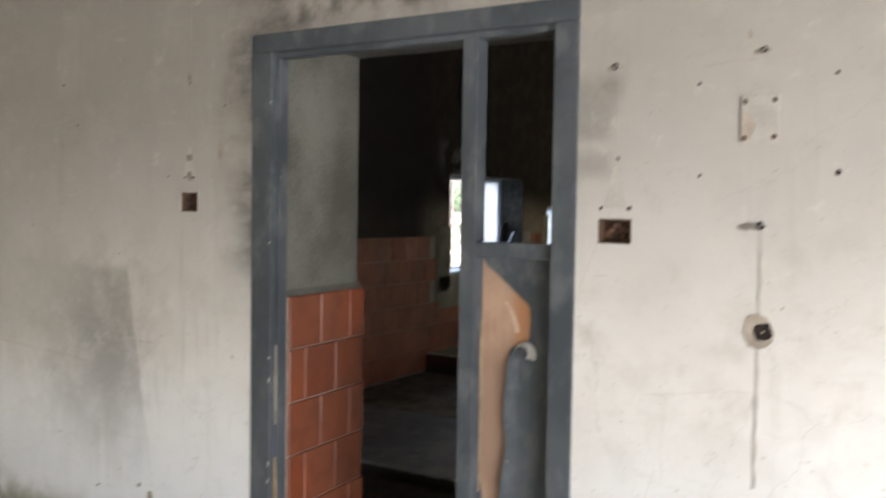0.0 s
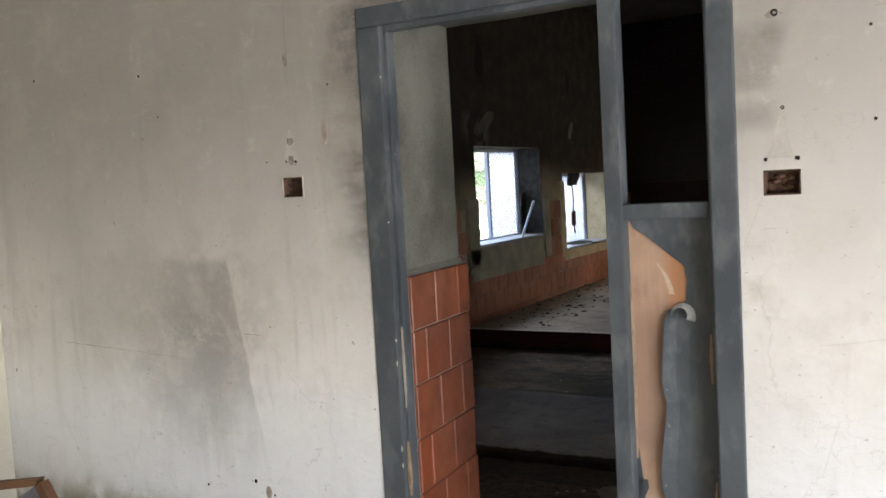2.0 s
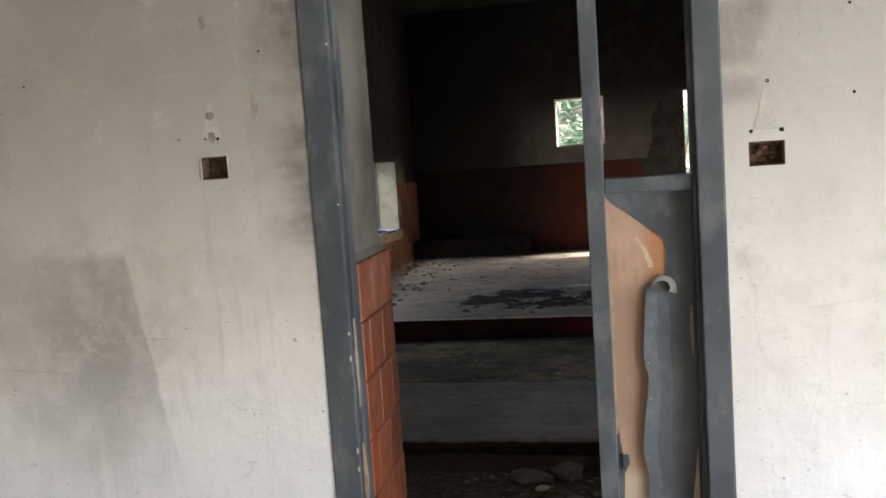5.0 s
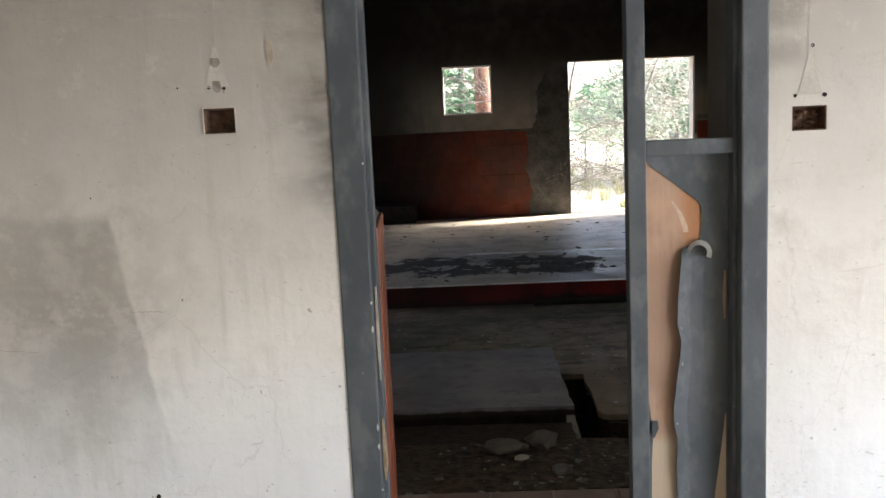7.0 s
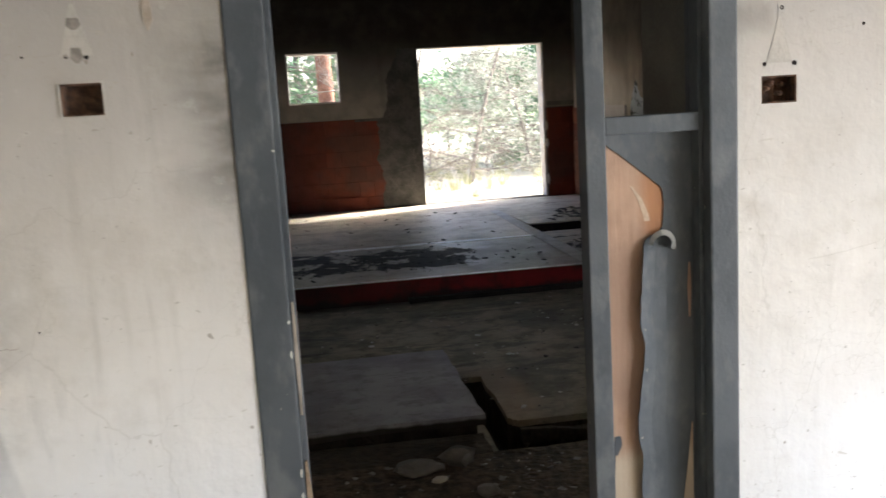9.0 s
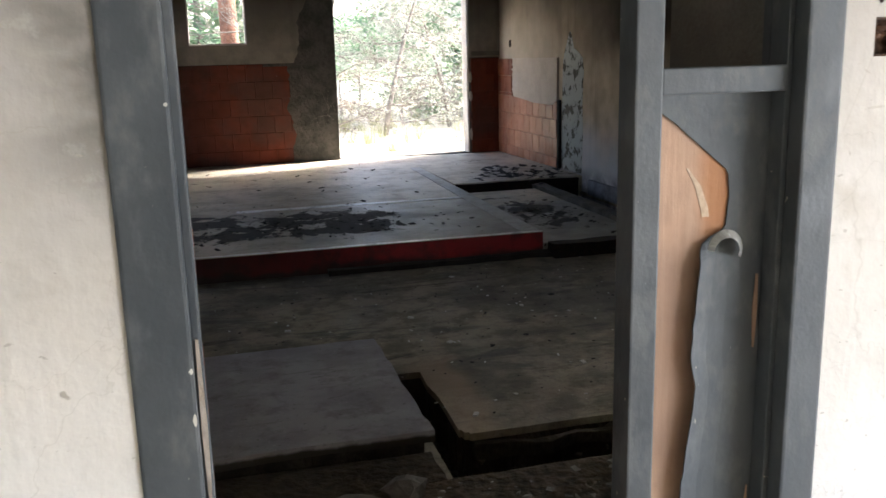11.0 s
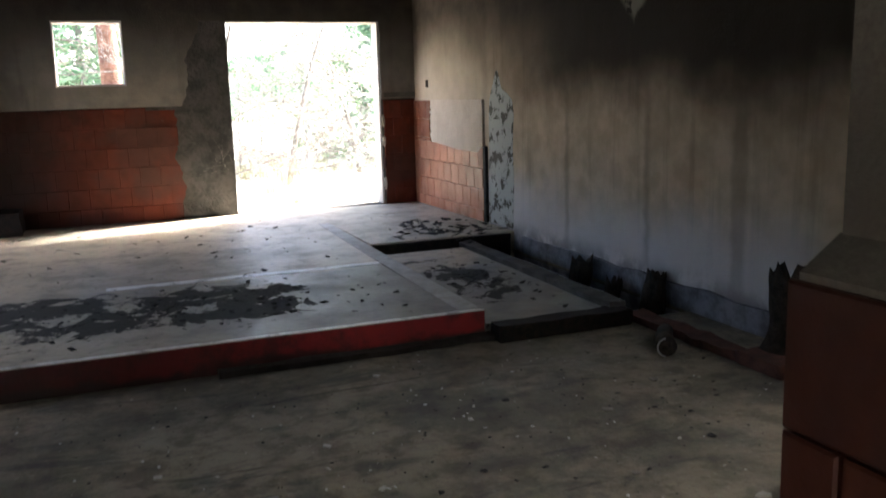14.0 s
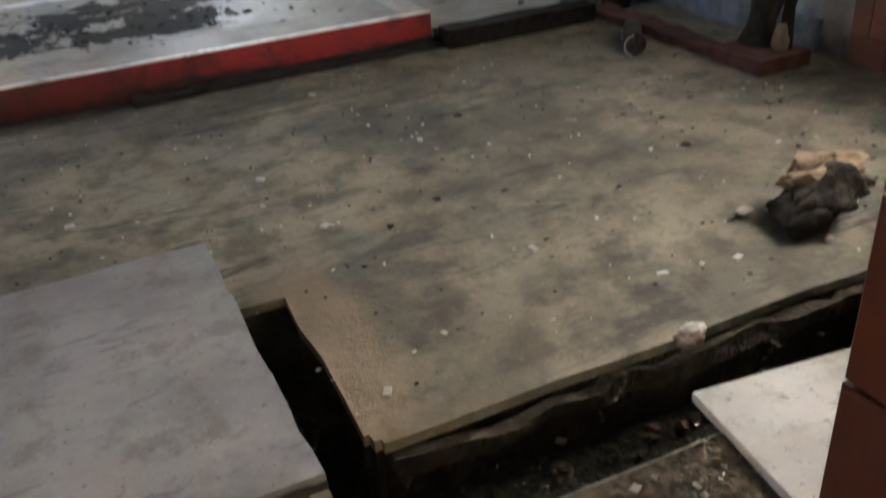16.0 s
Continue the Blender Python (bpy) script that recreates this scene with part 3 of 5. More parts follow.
def sheet(rows, place, thick):
    """A thin sheet from rows of (v, u0, u1), its edges free to wander; place(u, v, w)."""
    bm, cols = bmesh.new(), 4
    grid = []
    for v, u0, u1 in rows:
        us = [u0 + (u1 - u0) * k / cols for k in range(cols + 1)]
        grid.append([[bm.verts.new(place(u, v, w)) for u in us] for w in (0.0, thick)])
    for a, b in zip(grid, grid[1:]):
        for w in (0, 1):
            for k in range(cols):
                bm.faces.new([a[w][k], a[w][k + 1], b[w][k + 1], b[w][k]])
        for k in (0, cols):
            bm.faces.new([a[0][k], b[0][k], b[1][k], a[1][k]])
    for row in (grid[0], grid[-1]):
        for k in range(cols):
            bm.faces.new([row[0][k], row[0][k + 1], row[1][k + 1], row[1][k]])
    return bm


def rock(centre, size, seed, rough=0.35, level=2):
    bm = bmesh.new()
    bmesh.ops.create_icosphere(bm, subdivisions=level, radius=1.0)
    for v in bm.verts:
        d = 1.0 + rough * noise.noise(v.co * 1.3 + Vector((seed * 7.1, seed * 3.3, 0))) + rough * 0.5 * noise.noise(v.co * 3.1 + Vector((0, seed * 5.7, 1)))
        v.co = Vector([centre[i] + v.co[i] * d * size[i] for i in range(3)])
    return bm


def tube(points, radii, sides=8, bm=None):
    """A round, tapering run through points."""
    bm = bm or bmesh.new()
    rings = []
    for i, p in enumerate(points):
        p = Vector(p)
        way = (Vector(points[min(i + 1, len(points) - 1)]) - Vector(points[max(i - 1, 0)])).normalized()
        side = way.orthogonal().normalized()
        up = way.cross(side)
        rings.append([bm.verts.new(p + radii[i] * (math.cos(k * math.tau / sides) * side + math.sin(k * math.tau / sides) * up)) for k in range(sides)])
    for a, b in zip(rings, rings[1:]):
        for k in range(sides):
            bm.faces.new([a[k], a[(k + 1) % sides], b[(k + 1) % sides], b[k]])
    bm.faces.new(rings[0])
    bm.faces.new(rings[-1])
    return bm


def prism(points, z0, z1):
    """An upright prism over a plan."""
    bm = bmesh.new()
    low = [bm.verts.new((x, y, z0)) for x, y in points]
    high = [bm.verts.new((x, y, z1)) for x, y in points]
    bm.faces.new(low)
    bm.faces.new(high)
    for i in range(len(points)):
        j = (i + 1) % len(points)
        bm.faces.new([low[i], low[j], high[j], high[i]])
    return bm


def along_x(y, sign=1):
    return lambda u, v, w: (u, y + sign * w, v)


def along_y(x, sign=1):
    return lambda u, v, w: (x + sign * w, u, v)


def flat(z):
    return lambda u, v, w: (u, v, z - w)


def structure(ob, label, category):
    return tagged(ob, label, category, kind="structure")


# ---- plan ----
DOOR_Y, BACK_Y = 3.14, 3.72          # faces of the wall with the doorway
FAR_Y, LEFT_X, RIGHT_X = 12.40, -3.00, 2.72
STEP_Z, CEIL_Z = 0.165, 3.5


OUT_X0, OUT_X1, OUT_Y0, OUT_CEIL = -3.21, 3.9, -2.45, 3.0
L_IN, R_IN, HEAD_Z = -1.05, 0.18, 2.09   # doorway in the wall

# ---- the front room ----
SOCKETS = [(-1.438, -1.346, 1.427, 1.500), (0.264, 0.362, 1.360, 1.430)]
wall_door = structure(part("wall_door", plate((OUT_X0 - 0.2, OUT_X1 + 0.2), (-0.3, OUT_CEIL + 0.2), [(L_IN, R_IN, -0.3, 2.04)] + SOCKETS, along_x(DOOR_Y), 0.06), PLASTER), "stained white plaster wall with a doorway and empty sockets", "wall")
wall_core = structure(part("wall_core", plate((LEFT_X - 0.3, OUT_X1 + 0.2), (-0.3, CEIL_Z + 0.2), [(-1.15, 0.27, -0.3, HEAD_Z)], along_x(DOOR_Y + 0.063), BACK_Y - DOOR_Y - 0.063), CHAR), "sooty back of the thick doorway wall", "wall")
wall_west = structure(part("wall_west", plate((OUT_Y0 - 0.3, DOOR_Y - 0.003), (-0.3, OUT_CEIL + 0.2), [], along_y(OUT_X0, -1), 0.3), PLASTER_SIDE), "yellowed plaster side wall", "wall")
wall_east = structure(part("wall_east", plate((OUT_Y0 - 0.3, DOOR_Y - 0.003), (-0.3, OUT_CEIL + 0.2), [(-1.4, 1.8, 0.0, 1.95)], along_y(OUT_X1, 1), 0.3), PLASTER_SIDE), "plain plaster side wall with a wide opening", "wall")
wall_south = structure(part("wall_south", plate((OUT_X0, OUT_X1), (-0.3, OUT_CEIL + 0.2), [], along_x(OUT_Y0, -1), 0.3), PLASTER_SIDE), "plain plaster wall of the front room", "wall")
floor_front = structure(part("floor_front", box(OUT_X0, OUT_X1, OUT_Y0, DOOR_Y - 0.003, -0.3, -0.004), DUST), "dusty concrete floor of the front room", "floor")
ceiling_front = structure(part("ceiling_front", box(OUT_X0, OUT_X1, OUT_Y0, DOOR_Y - 0.003, OUT_CEIL, OUT_CEIL + 0.2), CEIL_W), "smoke-stained plaster ceiling", "ceiling")

# ---- the burnt room ----
TRENCH = [(-0.215, -0.085, 4.36, 5.38), (-0.215, 2.4, 4.36, 4.68), (-0.085, -0.057, 4.68, 4.694), (-0.085, -0.073, 4.694, 4.72)]
CHANNEL = [(2.13, 2.70, 7.32, 9.86)]
floor_room = structure(part("floor_room", plate((LEFT_X, RIGHT_X), (DOOR_Y, FAR_Y), TRENCH + CHANNEL, flat(0.0), 0.03, 0.16, 0.016), FLOOR), "dirty concrete floor with an open pipe trench", "floor")
trench_side = structure(part("trench_side", plate((LEFT_X, RIGHT_X), (DOOR_Y, FAR_Y), [(a - 0.02, b + 0.02, c - 0.02, d + 0.02) for a, b, c, d in TRENCH + CHANNEL], flat(-0.033), 0.26, 0.12, 0.05), MUD), "ragged brown earth sides of the trench", "trench")
trench_bed = structure(part("trench_bed", box(LEFT_X, RIGHT_X, DOOR_Y, FAR_Y, -0.40, -0.24, cuts=40, rough=0.05), SOIL), "dark soil at the bottom of the trench", "trench")
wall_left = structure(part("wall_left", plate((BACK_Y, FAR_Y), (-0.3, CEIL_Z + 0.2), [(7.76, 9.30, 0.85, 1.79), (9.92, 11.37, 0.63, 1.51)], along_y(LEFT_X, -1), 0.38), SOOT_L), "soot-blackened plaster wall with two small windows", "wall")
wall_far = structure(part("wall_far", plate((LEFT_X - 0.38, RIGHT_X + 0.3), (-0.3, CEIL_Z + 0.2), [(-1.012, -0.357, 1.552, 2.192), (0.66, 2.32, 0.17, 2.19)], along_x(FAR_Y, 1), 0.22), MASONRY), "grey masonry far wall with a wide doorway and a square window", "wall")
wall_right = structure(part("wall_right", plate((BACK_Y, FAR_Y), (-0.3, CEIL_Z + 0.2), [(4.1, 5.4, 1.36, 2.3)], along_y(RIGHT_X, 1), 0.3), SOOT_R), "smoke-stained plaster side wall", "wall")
ceiling_room = structure(part("ceiling_room", box(LEFT_X, RIGHT_X, BACK_Y, FAR_Y, CEIL_Z, CEIL_Z + 0.2), CEIL), "soot-black ceiling", "ceiling")


def jag(v, base, amount, seed):
    return base + amount * noise.noise(Vector((v * 3.0, seed, 0))) + amount * 0.5 * noise.noise(Vector((v * 13.0, seed, 4)))


def far_edge(z):
    """Where the plaster has broken off beside the wide doorway."""
    return jag(z, 0.16 + 0.28 * max(0.0, z - 1.4), 0.10, 2.0) if z < 2.2 else jag(z, 0.40, 0.03, 2.0)


def rows_between(a, b, left, right, step=0.05):
    k = max(1, round((b - a) / step))
    return [(a + (b - a) * i / k, left, right(a + (b - a) * i / k) if callable(right) else right) for i in range(k + 1)]


far_face = along_x(FAR_Y, -1)
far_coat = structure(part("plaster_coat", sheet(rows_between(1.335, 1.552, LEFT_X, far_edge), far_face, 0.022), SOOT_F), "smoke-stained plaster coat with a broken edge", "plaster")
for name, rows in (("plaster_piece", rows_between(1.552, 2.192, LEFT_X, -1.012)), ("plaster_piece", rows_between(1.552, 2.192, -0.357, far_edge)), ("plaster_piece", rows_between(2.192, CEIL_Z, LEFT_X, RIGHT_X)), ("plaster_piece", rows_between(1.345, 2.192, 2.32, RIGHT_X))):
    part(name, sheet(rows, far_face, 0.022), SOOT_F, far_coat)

# raised floor along the far side
platform = structure(part("platform", prism([(LEFT_X, 7.355), (1.30, 7.355), (1.37, 11.2), (1.37, FAR_Y), (LEFT_X, FAR_Y)], -0.2, STEP_Z), SCREED), "raised concrete platform with scorched top", "platform")


def on_top(u, v, w):
    return (u, v, STEP_Z + w)


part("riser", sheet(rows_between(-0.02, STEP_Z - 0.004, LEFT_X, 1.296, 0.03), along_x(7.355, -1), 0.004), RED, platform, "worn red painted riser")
part("edge_line", sheet([(7.357, LEFT_X, 1.296), (7.397, LEFT_X, 1.296)], on_top, 0.003), WHITE_LINE, platform, "worn white edge line")
part("side_line", sheet([(7.42, 1.16, 1.292), (8.9, 1.19, 1.318), (9.05, 1.195, 1.322), (11.2, 1.255, 1.360)], on_top, 0.003), SIDE_LINE, platform, "worn pale side strip")
part("cross_line", sheet([(8.97, -0.72, 1.19), (9.06, -0.72, 1.19)], on_top, 0.003), WHITE_LINE, platform, "worn white cross line")
low_slab = structure(part("low_slab", prism([(1.306, 7.345), (2.13, 7.345), (2.19, 9.72), (1.346, 9.72)], -0.2, 0.085), SCREED), "lower concrete slab beside the platform", "slab")
kerb = structure(part("kerb", box(-0.06, 0.06, -1.26, 1.26, -0.2, 0.125, cuts=8, rough=0.012, m=pose(2.19, 8.56, 0, 0, 0, -1.6)), MASONRY), "rough dark concrete kerb beside the wall channel", "kerb")
far_slab = structure(part("far_slab", box(1.374, RIGHT_X, 9.86, FAR_Y + 0.22, -0.2, STEP_Z - 0.004, 0.008), SCREED), "pale concrete floor in front of the wide doorway", "floor")
sill = structure(part("door_sill", box(0.66, 1.37, FAR_Y, FAR_Y + 0.22, -0.2, STEP_Z + 0.004, 0.004), SCREED), "worn concrete threshold", "threshold")
slab_mesh = box(-3.0, -0.228, 4.57, 5.655, 0.045, 0.088, cuts=14, rough=0.008)
for v in slab_mesh.verts:
    if v.co.x > -0.75:
        v.co.x += 0.012 * noise.noise(v.co * 9.0)
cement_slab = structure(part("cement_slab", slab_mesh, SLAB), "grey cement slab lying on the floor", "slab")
# near-black like the slab's sides, for the shade under the rim
part("footing", box(-3.0, -0.262, 4.578, 5.60, -0.05, 0.047, cuts=10, rough=0.006), SOIL, cement_slab, "dark footing, shaded in its colour")

# ground outside
ground = structure(part("ground", plate((-400.0, 400.0), (-400.0, 400.0), [(LEFT_X - 0.3, OUT_X1 + 0.3, OUT_Y0 - 0.3, FAR_Y + 0.2)], flat(0.10), 0.4), EARTH), "pale dry ground outside", "ground")

# ---- doorway: reveals, frame, narrow leaf ----


reveal_left = structure(part("reveal_left", prism([(-1.16, 3.205), (-0.99, 3.205), (-1.024, 3.717), (-1.16, 3.717)], 0.0, HEAD_Z), REVEAL), "grey limewashed door reveal with clay tiles below", "reveal")
part("grout_bed", prism([(-1.05, 3.215), (-0.968, 3.215), (-1.001, 3.722), (-1.16, 3.722)], 0.0, 1.118), GROUT, reveal_left)
part("ledge", sheet([(3.215, 1.12, 1.15), (3.722, 1.12, 1.15)], lambda u, v, w: (-0.968 - (v - 3.215) * 0.065 - (u - 1.12) * 1.0 - w, v, u), 0.03), REVEAL, reveal_left, "sloping mortar ledge")
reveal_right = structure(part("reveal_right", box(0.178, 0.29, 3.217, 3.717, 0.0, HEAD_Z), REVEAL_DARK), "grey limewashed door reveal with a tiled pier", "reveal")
part("grout_bed", box(0.116, 0.26, 3.256, 3.722, 0.0, 1.16), TILE_SHADED, reveal_right)
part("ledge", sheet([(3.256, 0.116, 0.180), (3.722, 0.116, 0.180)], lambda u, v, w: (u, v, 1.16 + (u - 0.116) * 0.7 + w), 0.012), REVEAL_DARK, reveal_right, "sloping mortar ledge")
lintel = structure(part("lintel", box(-1.2, 0.29, 3.218, 3.72, HEAD_Z - 0.02, HEAD_Z + 0.04, cuts=5, rough=0.006), REVEAL), "smoke-grey underside of the lintel", "lintel")

door_1 = structure(empty("door_1", "chipped blue-grey painted wooden door frame", "door frame", at=(-0.4, 3.15, 0)), "chipped blue-grey painted wooden door frame", "door frame")


def hung(name, bm, material, parent, label="", smooth=False):
    """A part given in world coordinates, under a thing that stands elsewhere."""
    ob = part(name, bm, material, parent, label, smooth)
    ob.matrix_parent_inverse = parent.matrix_world.inverted() if parent.parent else Matrix.Translation(-parent.location)
    return ob


hung("jamb", box(-1.067, -0.972, 3.134, 3.215, 0.0, 1.998, 0.006), GREY, door_1)
hung("jamb", box(0.119, 0.197, 3.134, 3.215, 0.0, 1.998, 0.006), GREY, door_1)
hung("head", box(-1.067, 0.197, 3.134, 3.215, 1.998, 2.066, 0.006), GREY, door_1)
hung("stop", box(-0.974, -0.957, 3.160, 3.206, 0.0, 1.980, 0.004), GREY, door_1)
hung("stop", box(-0.972, 0.119, 3.160, 3.206, 1.980, 2.0, 0.004), GREY, door_1)
hung("stop", box(0.106, 0.121, 3.226, 3.250, 0.0, 1.980, 0.003), GREY, door_1)
hung("splinter", sheet([(0.34, -0.967, -0.962), (0.40, -0.970, -0.954), (0.47, -0.969, -0.957), (0.54, -0.967, -0.962)], along_x(3.158, -1), 0.008), WOODRAW, door_1, "bare split wood")
hung("splinter", sheet([(0.66, -0.967, -0.962), (0.80, -0.969, -0.959), (0.95, -0.967, -0.962)], along_x(3.159, -1), 0.004), GROUT, door_1, "pale flaked edge")

chip_rng = random.Random(8)
for k in range(9):
    cz = 0.12 + 1.7 * chip_rng.random()
    ch = 0.006 + 0.018 * chip_rng.random() ** 2
    cx = -0.980 + 0.006 * chip_rng.random()
    hung("paint_chip", sheet([(cz, cx, cx + 0.002), (cz + ch * 0.5, cx - 0.003, cx + 0.004), (cz + ch, cx, cx + 0.002)], along_x(3.1345, -1), 0.0012), CHIP, door_1, "pale bare spot in the paint")

leaf = structure(empty("door_2", "narrow fixed grey door leaf with torn plywood panel", "door", at=(0.0, 3.17, 0)), "narrow fixed grey door leaf with torn plywood panel", "door")
hung("stile", box(-0.203, -0.149, 3.160, 3.225, 0.0, 1.980, 0.004), GREY, leaf)
hung("stile", box(0.106, 0.119, 3.172, 3.226, 0.0, 1.980, 0.003), GREY, leaf)
hung("rail", box(-0.149, 0.106, 3.165, 3.222, 1.303, 1.350, 0.004), GREY, leaf)
hung("rail", box(-0.149, 0.106, 3.165, 3.222, 0.0, 0.11, 0.004), GREY, leaf)
hung("panel", box(-0.149, 0.106, 3.216, 3.224, 0.11, 1.303), PLY, leaf, "bare brown plywood core")

TEAR = [(0.11, -0.050), (0.325, -0.060), (0.43, -0.055), (0.461, -0.066), (0.51, -0.069), (0.59, -0.061), (0.69, -0.047), (0.74, -0.043), (0.79, -0.056), (0.856, -0.053), (0.968, -0.044), (1.005, -0.040), (1.022, -0.032), (1.036, -0.004), (1.046, 0.020), (1.10, 0.024), (1.146, 0.023), (1.158, 0.018), (1.20, -0.034), (1.25, -0.094), (1.272, -0.128), (1.302, -0.148)]


def tear_at(z):
    for (a, u), (b, v) in zip(TEAR, TEAR[1:]):
        if a <= z <= b:
            return u + (v - u) * (z - a) / (b - a) + 0.003 * noise.noise(Vector((z * 40, 1, 1)))
    return TEAR[-1][1]


def bulge(u, v, w):
    """The torn skin stands off the panel along its free edge."""
    free = max(0.0, 1.0 - (u - tear_at(v)) / 0.10) if v < 1.03 else 0.0
    lift = 0.020 * free ** 2 * min(1.0, (1.04 - v) / 0.06 if v > 0.98 else 1.0) * min(1.0, v / 0.5)
    return (u, 3.2140 - lift - w, v)


zs = [0.11 + (1.302 - 0.11) * i / 110 for i in range(111)]
skin = hung("torn_skin", sheet([(z, tear_at(z), 0.105) for z in zs], bulge, 0.003), GREY, leaf, "peeling grey painted plywood skin")
hung("right_tear", sheet([(0.11, 0.050, 0.096), (0.25, 0.064, 0.096), (0.40, 0.083, 0.096), (0.50, 0.094, 0.096)], along_x(3.2095, -1), 0.002), PLY, leaf, "bare brown torn patch")


def curl():
    """A torn strip that rolls over to the side and shows its pale back."""
    bm, rows, k = bmesh.new(), [], 16
    for i in range(k + 1):
        f = i / k
        a = math.pi * (0.98 - 1.12 * f)
        wide = 0.007 + 0.019 * f ** 1.3
        mid = Vector((0.014, 0.0, 1.006))
        rows.append([bm.verts.new(mid + Vector((r * math.cos(a) * 0.95, y, r * math.sin(a)))) for r, y in ((0.040, 3.200), (0.040 - wide, 3.188 - 0.012 * f))])
    for a, b in zip(rows, rows[1:]):
        bm.faces.new([a[0], a[1], b[1], b[0]])
    bmesh.ops.solidify(bm, geom=bm.faces[:], thickness=0.002)
    return bm


hung("curl", curl(), PAPER, leaf, "pale curled plywood strip", smooth=True)
hung("skin_remnant", sheet([(0.11, -0.149, -0.136), (0.34, -0.149, -0.133), (0.44, -0.149, -0.128), (0.52, -0.149, -0.137), (0.58, -0.149, -0.143)], along_x(3.2155, -1), 0.004), GREY, leaf, "narrow strip of grey skin")
hung("skin_remnant", sheet([(0.43, -0.130, -0.126), (0.46, -0.134, -0.112), (0.485, -0.132, -0.116)], along_x(3.205, -1), 0.003), GREY, leaf, "small curled flake of skin")
hung("pale_scratch", sheet([(1.07, -0.030, -0.014), (1.09, -0.034, -0.018), (1.13, -0.047, -0.034), (1.165, -0.066, -0.062)], along_x(3.2158, -1), 0.001), PALEWOOD, leaf, "pale bare scratch")
hung("edge_strip", sheet([(0.55, -0.149, -0.144), (0.9, -0.150, -0.138), (1.1, -0.149, -0.145)], along_x(3.210, -1), 0.004), WOODRAW, leaf, "split bare wood edge")
hung("slit", sheet([(0.80, 0.090, 0.094), (0.88, 0.086, 0.097), (0.95, 0.090, 0.095)], along_x(3.2095, -1), 0.002), PLY, leaf)

# ---- fixings on the white wall ----


def socket_box(x0, x1, z0, z1, label, group, rim):
    thing = empty("socket_box", label, "socket box", group, at=((x0 + x1) / 2, DOOR_Y, z0))
    bm = bmesh.new()
    add_box(bm, x0, x1, DOOR_Y + 0.045, DOOR_Y + 0.049, z0, z1)
    t = 0.004
    for a, b, c, d in ((x0, x0 + t, z0, z1), (x1 - t, x1, z0, z1), (x0, x1, z0, z0 + t), (x0, x1, z1 - t, z1)):
        add_box(bm, a, b, DOOR_Y + 0.002, DOOR_Y + 0.045, c, d)
    back = hung("back_box", bm, RUST, thing, "rusty steel back box")
    if rim:
        o = 0.004
        bm = bmesh.new()
        for a, b, c, d in ((x0 - o, x0, z0 - o, z1 + o), (x1, x1 + o, z0 - o, z1 + o), (x0, x1, z0 - o, z0), (x0, x1, z1, z1 + o)):
            add_box(bm, a, b, DOOR_Y - 0.004, DOOR_Y + 0.0, c, d)
        hung("plaster_rim", bm, SCAR, thing, "pale plaster rim")
    else:
        for i, (cx, cz) in enumerate(((0.292, 1.398), (0.33, 1.384), (0.337, 1.408), (0.305, 1.412))):
            part("broken_terminal", rock((cx, DOOR_Y + 0.034, cz), (0.013, 0.01, 0.007), i + 1), RUST, back)
    return thing


socket_box(*SOCKETS[0], "empty rusty socket box with a pale plaster rim", "socket boxes", True)
socket_box(*SOCKETS[1], "rusty socket box with broken terminals inside", "socket boxes", False)


def disc(x, z, r, depth=0.0015, seed=0):
    """A ragged round mark or hole on the white wall."""
    bm = bmesh.new()
    ring = []
    for k in range(12):
        a = k * math.tau / 12
        q = r * (1 + 0.35 * noise.noise(Vector((math.cos(a) * 2, math.sin(a) * 2, seed * 3.7))))
        ring.append(bm.verts.new((x + q * math.cos(a), DOOR_Y - depth, z + q * math.sin(a))))
    mid = bm.verts.new((x, DOOR_Y - depth * 0.2, z))
    back = [bm.verts.new((v.co.x, DOOR_Y - 0.0001, v.co.z)) for v in ring]
    for k in range(12):
        j = (k + 1) % 12
        bm.faces.new([ring[k], ring[j], mid])
        bm.faces.new([ring[k], ring[j], back[j], back[k]])
    return bm


HOLES = [(0.541, 1.794, 0.006), (0.888, 1.556, 0.010), (0.880, 1.802, 0.007), (0.548, 1.550, 0.006), (0.305, 1.857, 0.013), (0.707, 1.419, 0.014), (0.703, 1.872, 0.012), (0.272, 1.460, 0.007), (0.355, 1.460, 0.009), (0.319, 1.599, 0.007), (-1.396, 1.936, 0.008), (-1.391, 1.631, 0.006), (-1.416, 1.560, 0.007), (-1.372, 1.557, 0.007), (-1.206, 1.822, 0.005), (-2.816, 2.004, 0.007), (-2.156, 1.954, 0.007), (-2.063, 1.780, 0.005), (-1.678, 0.314, 0.010), (-1.935, 0.269, 0.007), (-1.585, 0.268, 0.006), (-1.509, 1.563, 0.004), (-1.549, 0.935, 0.003), (-1.798, 1.253, 0.003)]
for i, (hx, hz, hr) in enumerate(HOLES):
    tagged(part("screw_hole", disc(hx, hz, hr * 0.75, 0.0015, i), DARK), "small dark ragged screw hole in white plaster", "hole", "screw holes in the plaster")
tagged(part("plaster_scar", sheet([(1.61, -1.234, -1.230), (1.635, -1.240, -1.220), (1.67, -1.242, -1.222), (1.70, -1.236, -1.230)], along_x(DOOR_Y, -1), 0.003), GROUT), "small brown gouge in the plaster", "gouge")
tagged(part("plaster_scar", sheet([(0.25, -1.620, -1.608), (0.275, -1.628, -1.598), (0.30, -1.622, -1.604)], along_x(DOOR_Y, -1), 0.003), GROUT), "small brown gouge in the plaster near the floor", "gouge")

